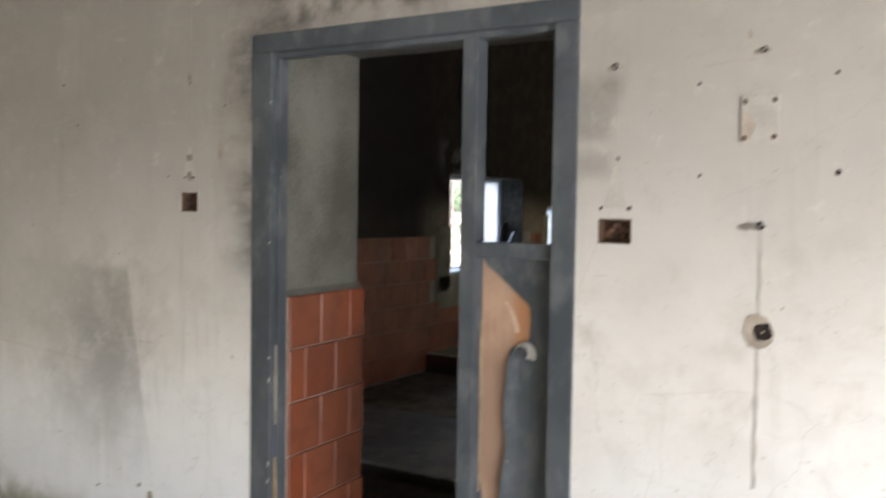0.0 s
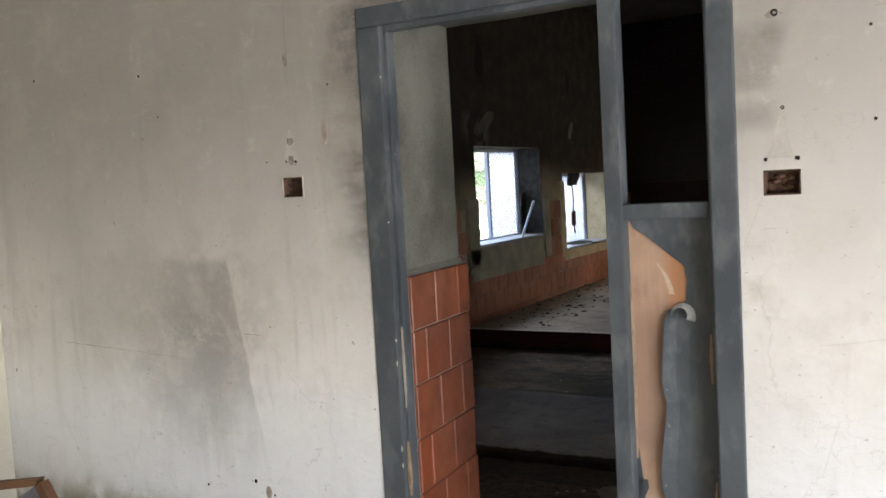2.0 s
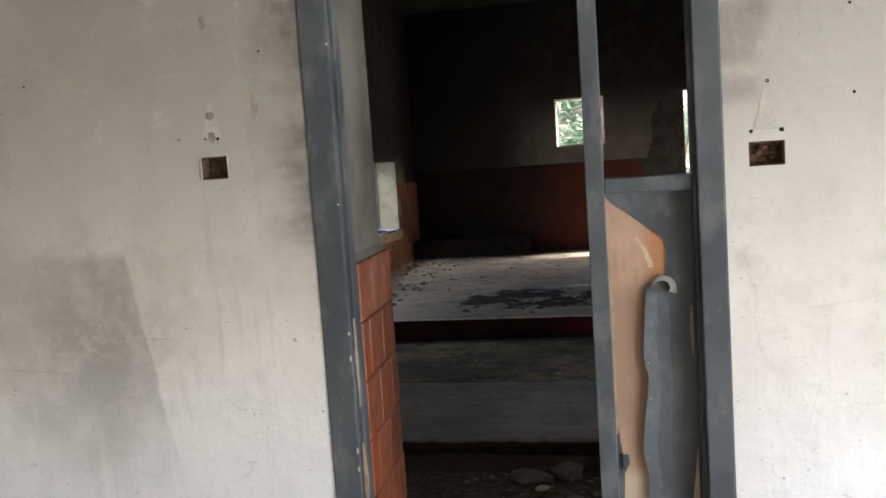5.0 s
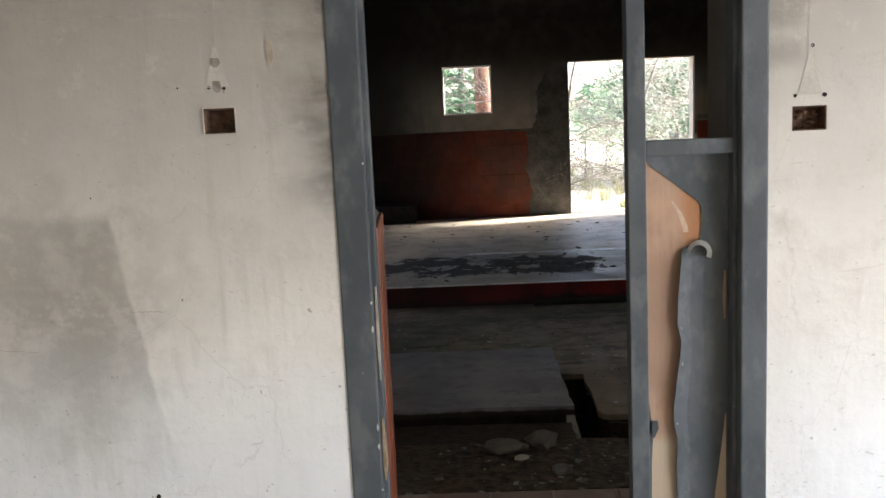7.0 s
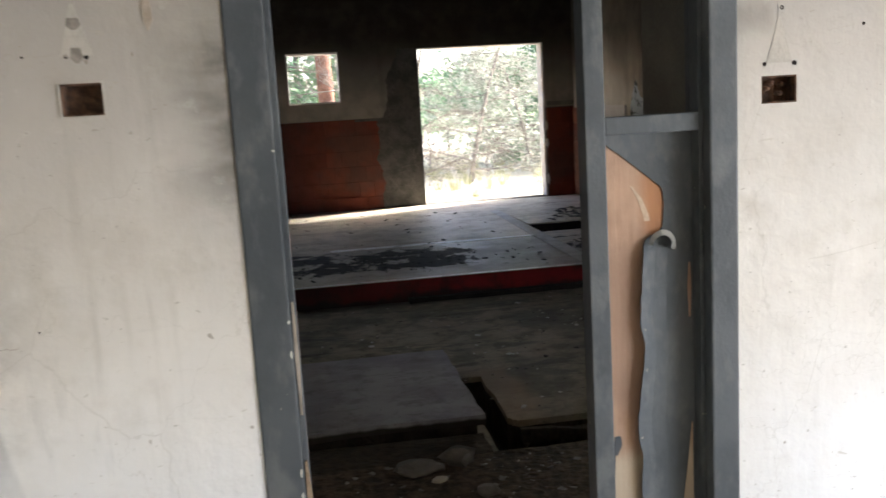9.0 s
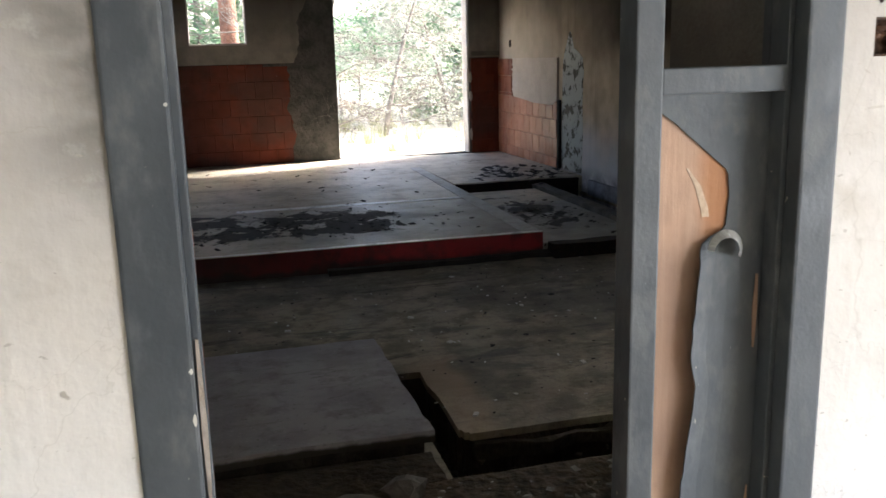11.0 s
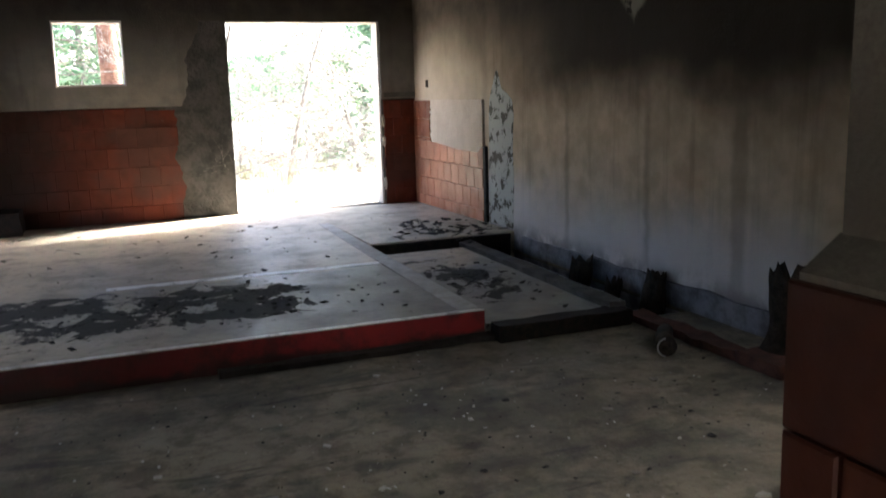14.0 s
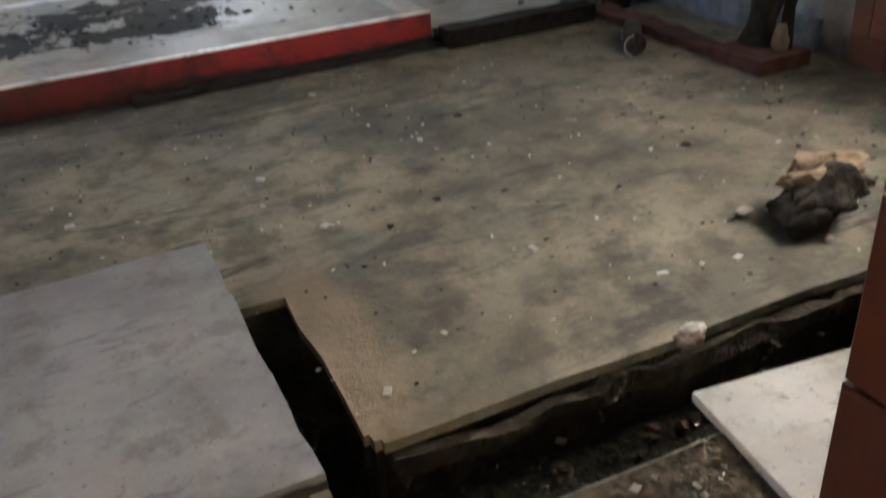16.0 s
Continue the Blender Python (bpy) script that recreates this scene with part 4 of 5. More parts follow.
for cx0, cx1, cz0, cz1 in ((-2.75, -1.53, 1.795, 1.772), (-1.715, -1.60, 0.903, 0.901), (0.55, 0.80, 1.84, 1.86), (-2.75, -2.0, 0.83, 0.79)):
    k = 24
    rows = [((cx0 + (cx1 - cx0) * i / k), (cz0 + (cz1 - cz0) * i / k) + 0.006 * noise.noise(Vector((i * 0.8, cx0, 0))), 0.0) for i in range(k + 1)]
    tagged(part("plaster_crack", sheet([(u, z, z + 0.0022 * (0.4 + abs(noise.noise(Vector((i * 1.7, cx1, 2)))))) for i, (u, z, _) in enumerate(rows)], lambda u, v, w: (v, DOOR_Y - w, u), 0.0012), GROUT), "fine brown crack in the white plaster", "crack", "plaster cracks")
wall_plate = empty("wall_plate", "painted-over square mounting plate with rusty screws", "wall plate", at=(0.67, DOOR_Y, 1.60))
hung("plate", box(0.650, 0.747, DOOR_Y - 0.006, DOOR_Y, 1.630, 1.755, 0.002), SCAR, wall_plate)
for sx, sz in ((0.662, 1.646), (0.735, 1.648), (0.662, 1.740), (0.735, 1.742)):
    hung("screw", rock((sx, DOOR_Y - 0.007, sz), (0.007, 0.003, 0.007), sx), RUST, wall_plate, "rusty screw head")
hung("dirt", sheet([(1.642, 0.654, 0.676), (1.68, 0.653, 0.690), (1.712, 0.654, 0.672)], along_x(DOOR_Y - 0.006, -1), 0.0015), GROUT, wall_plate, "brown dirt")

chase = empty("cable_chase", "patched vertical cable chase with a broken conduit hole", "cable chase", at=(0.68, DOOR_Y, 0.82))
hung("mortar_fill", sheet([(0.73 + 0.68 * i / 24, 0.703 + 0.006 * noise.noise(Vector((i * 0.7, 0, 5))), 0.714 + 0.006 * noise.noise(Vector((i * 0.7, 3, 5)))) for i in range(25)], along_x(DOOR_Y, -1), 0.001), SCAR, chase, "grey mortar fill")
hung("broken_rim", disc(0.708, 1.142, 0.042, 0.003, 5), GROUT, chase, "brown broken plaster rim")
hung("conduit_hole", disc(0.722, 1.144, 0.024, 0.005, 6), DARK, chase, "dark open conduit end")
for tx, tz in ((0.313, 1.462), (-1.392, 1.560)):
    tagged(part("plaster_scar", sheet([(tz, tx - 0.036, tx + 0.036), (tz + 0.06, tx - 0.018, tx + 0.018), (tz + 0.115, tx - 0.004, tx + 0.004)], along_x(DOOR_Y, -1), 0.0012), SCAR), "pale triangular scar above a socket box", "scar")
    tagged(part("cable_track", sheet([(tz + 0.10 + 0.035 * i, tx - 0.006 + 0.004 * noise.noise(Vector((i * 0.6, tx, 0))), tx + 0.007 + 0.005 * noise.noise(Vector((i * 0.6, tx, 5)))) for i in range(18)], along_x(DOOR_Y, -1), 0.0009), PLASTER), "pale filled cable track running up from a socket box", "cable track")

for zz, half, hh in ((1.545, 0.014, 0.034), (1.618, 0.016, 0.026), (1.905, 0.010, 0.05)):
    tagged(part("plaster_smear", sheet([(zz, -1.392 - half * 0.3, -1.392 + half * 0.3), (zz + hh * 0.35, -1.392 - half, -1.392 + half), (zz + hh, -1.392 - half * 0.8, -1.392 + half * 0.7)], along_x(DOOR_Y, -1), 0.0016), SMEAR), "grey smear of dirty mortar above a socket box", "smear", "mortar smears")
for zz, xx, half, hh in ((1.843, 0.305, 0.020, 0.022), (1.408, 0.690, 0.034, 0.020), (1.862, 0.703, 0.020, 0.016)):
    tagged(part("soot_smudge", sheet([(zz, xx - half, xx + half * 0.6), (zz + hh * 0.5, xx - half * 1.3, xx + half), (zz + hh, xx - half * 0.5, xx + half * 0.5)], along_x(DOOR_Y, -1), 0.0008), SMEAR), "dark smudge round a screw hole", "smudge", "smudges round the screw holes")

# ---- broken furniture and rubble in the front room ----
board = empty("broken_cabinet", "overturned broken dark grey cabinet with a brown edge", "cabinet", at=(-2.2, 2.5, 0))


def slanted(points, thick, y):
    bm = bmesh.new()
    a = [bm.verts.new((x, y + dy, z)) for x, dy, z in points]
    b = [bm.verts.new((x, y + dy + thick, z)) for x, dy, z in points]
    bm.faces.new(a)
    bm.faces.new(b)
    for i in range(len(a)):
        j = (i + 1) % len(a)
        bm.faces.new([a[i], a[j], b[j], b[i]])
    return bm


hung("side_panel", slanted([(-2.12, 0.0, 0.46), (-1.78, 0.0, 0.0), (-2.62, -0.25, 0.0), (-2.45, -0.18, 0.22)], 0.02, 2.5), DARKBOARD, board)
hung("edge_strip", slanted([(-2.09, -0.01, 0.475), (-1.75, -0.01, 0.0), (-1.79, -0.01, 0.0), (-2.12, -0.01, 0.45)], 0.035, 2.5), BROWNWOOD, board, "brown wooden edge strip")
hung("top_rail", slanted([(-2.10, -0.01, 0.485), (-2.12, -0.01, 0.455), (-2.95, -0.28, 0.36), (-2.95, -0.28, 0.40)], 0.03, 2.5), BROWNWOOD, board, "brown wooden rail")


def scatter(name, n, area, size, material, label, category, seed, flatness=0.35, z=0.0, level=1):
    """Loose bits strewn over a stretch of floor, as one heap of stuff."""
    rng = random.Random(seed)
    bm = bmesh.new()
    for i in range(n):
        u, v = area(rng)
        s = size * rng.uniform(0.35, 1.0) ** 1.5
        m = Matrix.Translation((u, v, z + s * flatness * 0.4)) @ Euler((rng.uniform(-0.3, 0.3), rng.uniform(-0.3, 0.3), rng.uniform(0, 6.28))).to_matrix().to_4x4()
        vs = add_box(bm, -s, s, -s * rng.uniform(0.35, 0.9), s * rng.uniform(0.35, 0.9), -s * flatness * 0.5, s * flatness, m)
        for w in vs:
            w.co += Vector((rng.uniform(-0.3, 0.3) * s, rng.uniform(-0.3, 0.3) * s, 0))
    ob = part(name, bm, material)
    return tagged(ob, label, category, kind="stuff")


scatter("wall_foot_rubble", 240, lambda r: (r.uniform(-3.15, -1.4), 3.12 - abs(r.gauss(0, 0.16))), 0.022, CHIP, "white plaster crumbs along the wall foot", "rubble", 1, 0.4, -0.004)
scatter("grey_rubble", 90, lambda r: (r.uniform(-3.15, -2.2), 3.08 - abs(r.gauss(0, 0.22))), 0.035, RUBBLE, "grey plaster rubble along the wall foot", "rubble", 2, 0.4, -0.004)

# ---- the burnt room: things on the floor ----
structure(part("soil_bed", box(-1.6, 2.4, 3.81, 4.345, -0.02, 0.006, cuts=24, rough=0.008), EARTHY), "trodden brown earth along the pipe trench", "soil")
structure(part("soil_strip", box(-2.9, -0.24, 4.342, 4.574, -0.02, 0.007, cuts=16, rough=0.008), EARTHY), "trodden brown earth at the foot of the slab", "soil")
scatter("threshold_rubble", 330, lambda r: (r.uniform(-1.0, 0.75), r.uniform(3.60, 4.32)), 0.015, RUBBLE, "broken plaster and mortar crumbs inside the doorway", "rubble", 3, 0.45)
scatter("white_crumbs", 130, lambda r: (r.uniform(-0.7, 0.7), r.uniform(3.75, 4.30)), 0.010, CHIP, "white plaster crumbs inside the doorway", "rubble", 4, 0.4)
scatter("floor_crumbs", 260, lambda r: (r.uniform(-2.2, 2.3), r.uniform(4.75, 7.25)), 0.009, CHIP, "small white flakes scattered on the floor", "flakes", 5, 0.25)
scatter("burnt_scraps", 60, lambda r: (r.gauss(1.5, 0.45), r.gauss(5.75, 0.5)), 0.013, CHARCOAL, "dark burnt scraps near the charred log", "scraps", 16, 0.15)
scatter("dark_crumbs", 520, lambda r: (r.uniform(-2.7, 2.5), r.uniform(4.8, 7.27)), 0.0075, CHARCOAL, "dark charred crumbs scattered on the floor", "crumbs", 6, 0.3)
scatter("trench_stones", 260, lambda r: (r.uniform(-0.2, 2.3), r.uniform(4.39, 4.66)) if r.random() < 0.75 else (r.uniform(-0.2, -0.1), r.uniform(4.45, 5.32)), 0.022, MUD, "loose stones in the pipe trench", "stones", 7, 0.6, -0.235)
structure(part("trench_lip", box(-0.04, 2.35, 4.648, 4.682, -0.10, -0.045, cuts=40, rough=0.026), EARTHY), "ragged muddy concrete lip of the trench", "trench")
scatter("trench_edge", 30, lambda r: (r.uniform(-0.04, 2.2), 4.66 - abs(r.gauss(0, 0.05))), 0.014, EARTHY, "crumbled concrete along the trench edge", "rubble", 15, 0.5, -0.11)
scatter("charred_flakes", 260, lambda r: (r.gauss(-0.35, 0.55), r.gauss(8.27, 0.26)), 0.017, CHARCOAL, "burnt flakes on the platform", "burnt flakes", 8, 0.12, STEP_Z + 0.003)
scatter("dry_flakes", 130, lambda r: (r.uniform(-2.8, 1.1), r.uniform(7.5, 12.1)), 0.025, CHARCOAL, "dark flakes scattered over the platform", "burnt flakes", 9, 0.12, STEP_Z + 0.003)
scatter("slab_flakes", 90, lambda r: (r.gauss(1.83, 0.18), r.gauss(8.45, 0.45)), 0.026, CHARCOAL, "burnt flakes on the lower slab", "burnt flakes", 10, 0.14, 0.088)
scatter("door_flakes", 110, lambda r: (r.gauss(2.2, 0.24), r.gauss(10.35, 0.28)), 0.055, CHARCOAL, "curled burnt sheets near the wide doorway", "burnt sheets", 11, 0.06, STEP_Z)
scatter("far_corner_litter", 240, lambda r: (r.uniform(-3.0, -2.2), r.uniform(7.5, 12.2)), 0.020, CHARCOAL, "dark litter along the window wall", "litter", 12, 0.2, STEP_Z + 0.003)
scatter("channel_rubble", 160, lambda r: (r.uniform(2.3, 2.66), r.uniform(7.4, 9.7)), 0.05, CHARCOAL, "dark rubble in the wall channel", "rubble", 13, 0.6, -0.22)

for i, (cx, cy, s, mat) in enumerate(((-0.56, 4.22, (0.10, 0.055, 0.035), RUBBLE), (-0.40, 4.27, (0.065, 0.05, 0.045), RUBBLE), (-0.34, 3.98, (0.04, 0.035, 0.022), RUBBLE), (-0.50, 4.12, (0.03, 0.022, 0.016), CHIP))):
    tagged(part("plaster_lump", rock((cx, cy, s[2] * 0.8), s, i + 3, 0.45), mat), "broken lump of plaster lying inside the doorway", "plaster lump", "plaster lumps")

stone = empty("brick_fragment", "small broken brick with white plaster, whiter on the lit side", "brick fragment", at=(0.743, 4.640, 0))
hung("brick_body", rock((0.743, 4.640, 0.020), (0.040, 0.028, 0.024), 11, 0.35, 3), BRICKPINK, stone)
# white plaster set to the upper right also carries the light from there
hung("plaster_face", rock((0.755, 4.648, 0.034), (0.036, 0.024, 0.016), 12, 0.35, 3), CHIP, stone, "white plaster, brightened for the lit side")

white_slab = tagged(part("stone_slab", box(0.0, 0.72, -0.60, 0.0, 0.004, 0.030, 0.003, pose(0.606, 4.466, 0, 0, 0, -7.0)), MARBLE), "dusty white stone slab lying over the trench edge", "stone slab")

chunk = empty("charred_log", "charred lump of log with a broken face, pale towards the light", "log", at=(1.471, 5.010, 0))


def gnarl(bm, seed):
    """Fibrous ridges that wind round a burnt lump."""
    for v in bm.verts:
        p = v.co + Vector((seed, 0, 0))
        ridge = math.sin(34 * p.z + 22 * p.x + 4 * noise.noise(p * 9.0))
        v.co += noise.noise_vector(p * 9.0) * 0.028 + noise.noise_vector(p * 26.0) * 0.010 + v.normal * ridge * 0.006
    return bm


hung("burnt_body", gnarl(rock((1.471, 4.970, 0.075), (0.135, 0.105, 0.085), 21, 0.4, 4), 0.0), WOODCHAR, chunk, smooth=True)
hung("root_lobe", gnarl(rock((1.391, 4.910, 0.05), (0.075, 0.05, 0.05), 26, 0.4, 3), 3.0), WOODCHAR, chunk, smooth=True)
# the log's lit side is put into this lobe of paler wood
hung("pale_face", gnarl(rock((1.541, 5.010, 0.135), (0.135, 0.085, 0.06), 22, 0.4, 4), 7.0), WOODRAW, chunk, "tan broken wood, lightened on the lit side")
hung("broken_branch", tube([(1.561, 4.960, 0.10), (1.661, 4.960, 0.085), (1.721, 4.970, 0.06)], [0.03, 0.022, 0.012]), WOODCHAR, chunk)
tagged(part("plaster_lump", rock((1.311, 5.080, 0.02), (0.035, 0.022, 0.018), 24, 0.4), CHIP), "white plaster lump beside the charred log", "plaster lump", "plaster lumps")
tagged(part("plaster_lump", rock((1.411, 4.840, 0.012), (0.015, 0.012, 0.01), 25, 0.4), CHIP), "tiny white plaster lump near the charred log", "plaster lump", "plaster lumps")
for i, (cx, cy) in enumerate(((-0.589, 6.171), (0.158, 5.722), (0.712, 6.206), (0.519, 6.961), (0.892, 4.937), (1.127, 4.900), (0.014, 4.837), (0.654, 5.246), (0.070, 6.189))):
    tagged(part("plaster_chip", box(-0.016, 0.016, -0.010, 0.010, 0.001, 0.008, 0.002, pose(cx, cy, 0, 4, 3, 40 * i)), CHIP), "white plaster chip on the dirty floor", "plaster chip", "plaster chips")

for i, (cx, cy, sc) in enumerate(((1.52, 5.62, 0.45), (1.30, 6.05, 0.55), (0.95, 6.35, 0.4), (1.72, 6.30, 0.55), (0.55, 5.70, 0.3), (1.05, 5.45, 0.35))):
    tagged(part("burnt_scrap", sheet([(-0.05 * sc, -0.02 * sc, 0.03 * sc), (0.0, -0.045 * sc, 0.04 * sc), (0.04 * sc, -0.01 * sc, 0.035 * sc)], lambda u, v, w, cx=cx, cy=cy, i=i: (cx + u * math.cos(i) - v * math.sin(i), cy + u * math.sin(i) + v * math.cos(i), 0.004 + w + 0.10 * abs(u)), 0.003), (CHARCOAL, RUBBLE)[i % 2]), "curled flat scrap on the dirty floor", "scrap", "scraps on the floor")
plank = tagged(part("charred_plank", box(-0.22, 1.32, 7.262, 7.342, 0.002, 0.035, cuts=9, rough=0.012), CHAR), "charred plank lying along the platform foot", "plank")
beam = tagged(part("charred_beam", box(1.325, 2.20, 7.205, 7.338, 0.002, 0.095, cuts=7, rough=0.010), DARK), "charred beam along the front of the lower slab", "beam")
# bar added over the lit slab face so that the slot stays dark
tagged(part("charred_beam", box(1.39, 2.66, 9.815, 9.852, -0.1, 0.150, cuts=7, rough=0.006), DARK), "near-black bar added for the shade in the floor slot", "beam")

kerb_row = tagged(part("brick_kerb", box(-0.055, 0.055, -0.56, 0.56, 0.002, 0.055, cuts=10, rough=0.022, m=pose(2.30, 6.74, 0, 0, 0, 2)), BRICK), "fallen strip of dusty red brickwork", "brickwork")
base = tagged(part("low_plinth", box(2.25, 2.54, 6.03, 6.34, 0.002, 0.07, cuts=4, rough=0.006), BRICK), "low red brick base at the wall foot", "brick base")

pipe = empty("pipe_stub", "short dirty pipe with a pale broken end", "pipe", at=(2.019, 6.616, 0))
hung("pipe_body", tube([(2.004, 6.586, 0.055), (2.069, 6.706, 0.058), (2.169, 6.836, 0.055)], [0.052, 0.05, 0.046], 14), WOODCHAR, pipe, smooth=True)
bm = bmesh.new()
ra, rb = [], []
for k in range(18):
    a = k * math.tau / 18
    d, e = Vector((0.88, -0.47, 0)) * math.cos(a), Vector((0, 0, 1)) * math.sin(a)
    c = Vector((1.996, 6.574, 0.055))
    ra.append(bm.verts.new(c + 0.055 * (d + e)))
    rb.append(bm.verts.new(c + 0.046 * (d + e)))
for k in range(5, 13):
    bm.faces.new([ra[k], ra[(k + 1) % 18], rb[(k + 1) % 18], rb[k]])
bmesh.ops.solidify(bm, geom=bm.faces[:], thickness=0.012)
hung("pipe_rim", bm, PVC, pipe, "pale broken rim")

stump = empty("charred_stump", "jagged charred timber stump on a brick base", "timber stump", at=(2.440, 6.140, 0.07))


def stump_mesh(cx, cy, z0, z1, r, seed):
    bm = bmesh.new()
    rings, n = [], 18
    for i in range(12):
        f = i / 11
        ring = []
        for k in range(n):
            a = k * math.tau / n
            q = r * (1.0 + 0.16 * math.sin(f * 5 + seed)) * (1 + 0.35 * noise.noise(Vector((math.cos(a) * 1.5, math.sin(a) * 1.5, f * 2 + seed))))
            top = z1 + 0.08 * noise.noise(Vector((math.cos(a) * 2.5, math.sin(a) * 2.5, seed * 2.0))) + 0.07 * noise.noise(Vector((math.cos(a) * 7.0, math.sin(a) * 7.0, seed)))
            ring.append(bm.verts.new((cx + q * math.cos(a) * 0.75 + 0.03 * f, cy + q * math.sin(a) - 0.05 * f, z0 + (top - z0) * f)))
        rings.append(ring)
    for a, b in zip(rings, rings[1:]):
        for k in range(n):
            bm.faces.new([a[k], a[(k + 1) % n], b[(k + 1) % n], b[k]])
    bm.faces.new(rings[0])
    mid = bm.verts.new((cx + 0.02, cy - 0.05, z1 - 0.08))
    for k in range(n):
        bm.faces.new([rings[-1][k], rings[-1][(k + 1) % n], mid])
    return bm


hung("burnt_trunk", stump_mesh(2.42, 6.25, 0.07, 0.46, 0.088, 3.0), CHARWOOD, stump)
hung("jagged_head", rock((2.50, 6.10, 0.45), (0.05, 0.085, 0.06), 31, 0.6, 3), CHARWOOD, stump)
hung("leaning_splinter", tube([(2.47, 6.12, 0.07), (2.48, 6.13, 0.25), (2.49, 6.11, 0.42)], [0.034, 0.026, 0.032], 9), CHARWOOD, stump)
# pale wood here stands in for the bright spot of light at the foot
hung("pale_foot", rock((2.43, 6.11, 0.125), (0.035, 0.05, 0.055), 32, 0.5), WOODRAW, stump, "broken foot, pale for the light on it")
for i, (cx, cy, zz, r, lab) in enumerate(((2.58, 8.53, 0.16, 0.10, "charred broken post end in the wall channel"), (2.60, 7.62, 0.21, 0.085, "rounded charred pipe hood in the wall channel"), (2.57, 8.08, 0.08, 0.07, "low charred stub in the wall channel"))):
    tagged(part("charred_stub", stump_mesh(cx, cy, -0.24, zz, r, i + 5.0), CHARWOOD), lab, "charred stub", "charred stubs in the channel")
wall_foot = structure(part("wall_foot", sheet([(3.9 + 0.25 * i, 0.0, 0.15 + 0.04 * noise.noise(Vector((i * 0.9, 0, 0)))) for i in range(9, 24)], lambda u, v, w: (RIGHT_X - w, v, u), 0.03), FOOT), "rough mortar skirting along the wall", "skirting")

# ---- windows of the left wall ----


def side_window(name, y0, y1, leaf_y, z0, z1, label, red):
    thing = structure(empty(name, label, "window", at=(LEFT_X - 0.28, (y0 + y1) / 2, z0)), label, "window")
    x0, x1 = LEFT_X - 0.30, LEFT_X - 0.26
    for a, b, c, d in ((y0, y1, z0, z0 + 0.035), (y0, y1, z1 - 0.035, z1), (y0, y0 + 0.03, z0 + 0.035, z1 - 0.035), (y1 - 0.03, y1, z0 + 0.035, z1 - 0.035), (leaf_y - 0.035, leaf_y, z0 + 0.035, z1 - 0.035)):
        hung("frame_bar", box(x0, x1, a, b, c, d, 0.003), STEEL, thing, "bluish painted steel bar")
    sash = hung("sash", box(x0 + 0.006, x0 + 0.024, y1 - 0.05, y1 - 0.03, z0 + 0.035, z1 - 0.035), STEEL, thing, "bluish steel sash")
    pane = part("pane", box(x0 + 0.012, x0 + 0.017, leaf_y, y1 - 0.05, z0 + 0.035, z1 - 0.035), FROST, sash, "bluish frosted pane")
    pane.visible_shadow = False
    bm = bmesh.new()
    w, h, gap = y1 - 0.03 - leaf_y, z1 - z0 - 0.07, 0.062
    for sign in (1, -1):
        k = -h
        while k < w:
            pts = []
            for t in (0.0, h):
                pts.append((k + t, t))
            (ua, va), (ub, vb) = pts
            if ua < 0:
                va, ua = va - ua, 0.0
            if ub > w:
                vb, ub = vb - (ub - w), w
            if vb > va:
                if sign < 0:
                    va, vb = h - va, h - vb
                tube([(x1 - 0.008, leaf_y + ua, z0 + 0.035 + va), (x1 - 0.008, leaf_y + ub, z0 + 0.035 + vb)], [0.0022, 0.0022], 4, bm)
            k += gap
    part("wire_mesh", bm, WIRE, sash, "diamond wire mesh")
    hung("sill", box(LEFT_X - 0.26, LEFT_X + 0.004, y0, y1, z0 - 0.002, z0 + 0.02, 0.004), STEEL, thing, "pale bluish sill")
    return thing


# unseen window, assumed for the side light; frosted pane added to diffuse the sun
window_4 = structure(empty("window_4", "assumed frosted side window, out of view beside the pier", "window", at=(2.9, 4.75, 1.36)), "assumed frosted side window, out of view beside the pier", "window")
hung("pane", box(2.90, 2.906, 4.1, 5.4, 1.36, 2.3), FROST, window_4)
window_1 = side_window("window_1", 7.76, 9.30, 8.60, 0.85, 1.79, "small window with wire mesh over frosted glass", False)
window_2 = side_window("window_2", 9.92, 11.37, 10.42, 0.63, 1.51, "burnt window with wire mesh and a dangling red tag", True)
hung("reveal_face", box(LEFT_X - 0.25, LEFT_X + 0.002, 11.360, 11.368, 0.65, 1.50), PATCH_Y, window_2, "ochre plaster reveal")
hung("reveal_face", box(LEFT_X - 0.25, LEFT_X + 0.002, 9.286, 9.296, 0.88, 1.78), CHARCOAL, window_1, "burnt black reveal")
hung("red_tag", box(LEFT_X - 0.240, LEFT_X - 0.225, 10.78, 10.90, 0.86, 1.04, 0.004), RED, window_2, "small red tag")
hung("dangling_wire", tube([(LEFT_X - 0.23, 10.82, 1.50), (LEFT_X - 0.22, 10.79, 1.35), (LEFT_X - 0.23, 10.85, 1.2), (LEFT_X - 0.23, 10.82, 1.02), (LEFT_X - 0.23, 10.86, 0.76)], [0.008] * 5, 5), CHARCOAL, window_2, "dangling black wire")
hung("soot_blob", rock((LEFT_X - 0.20, 10.80, 1.46), (0.04, 0.17, 0.11), 41, 0.6, 2), CHARCOAL, window_2, "burnt rag at the head")
hung("burnt_sill", rock((LEFT_X - 0.12, 10.77, 0.645), (0.14, 0.35, 0.02), 42, 0.6, 2), CHARCOAL, window_2)
hung("leaning_slat", tube([(LEFT_X - 0.02, 8.78, 0.86), (LEFT_X + 0.01, 9.06, 1.23)], [0.014, 0.014], 5), STEEL, window_1, "leaning pale slat")
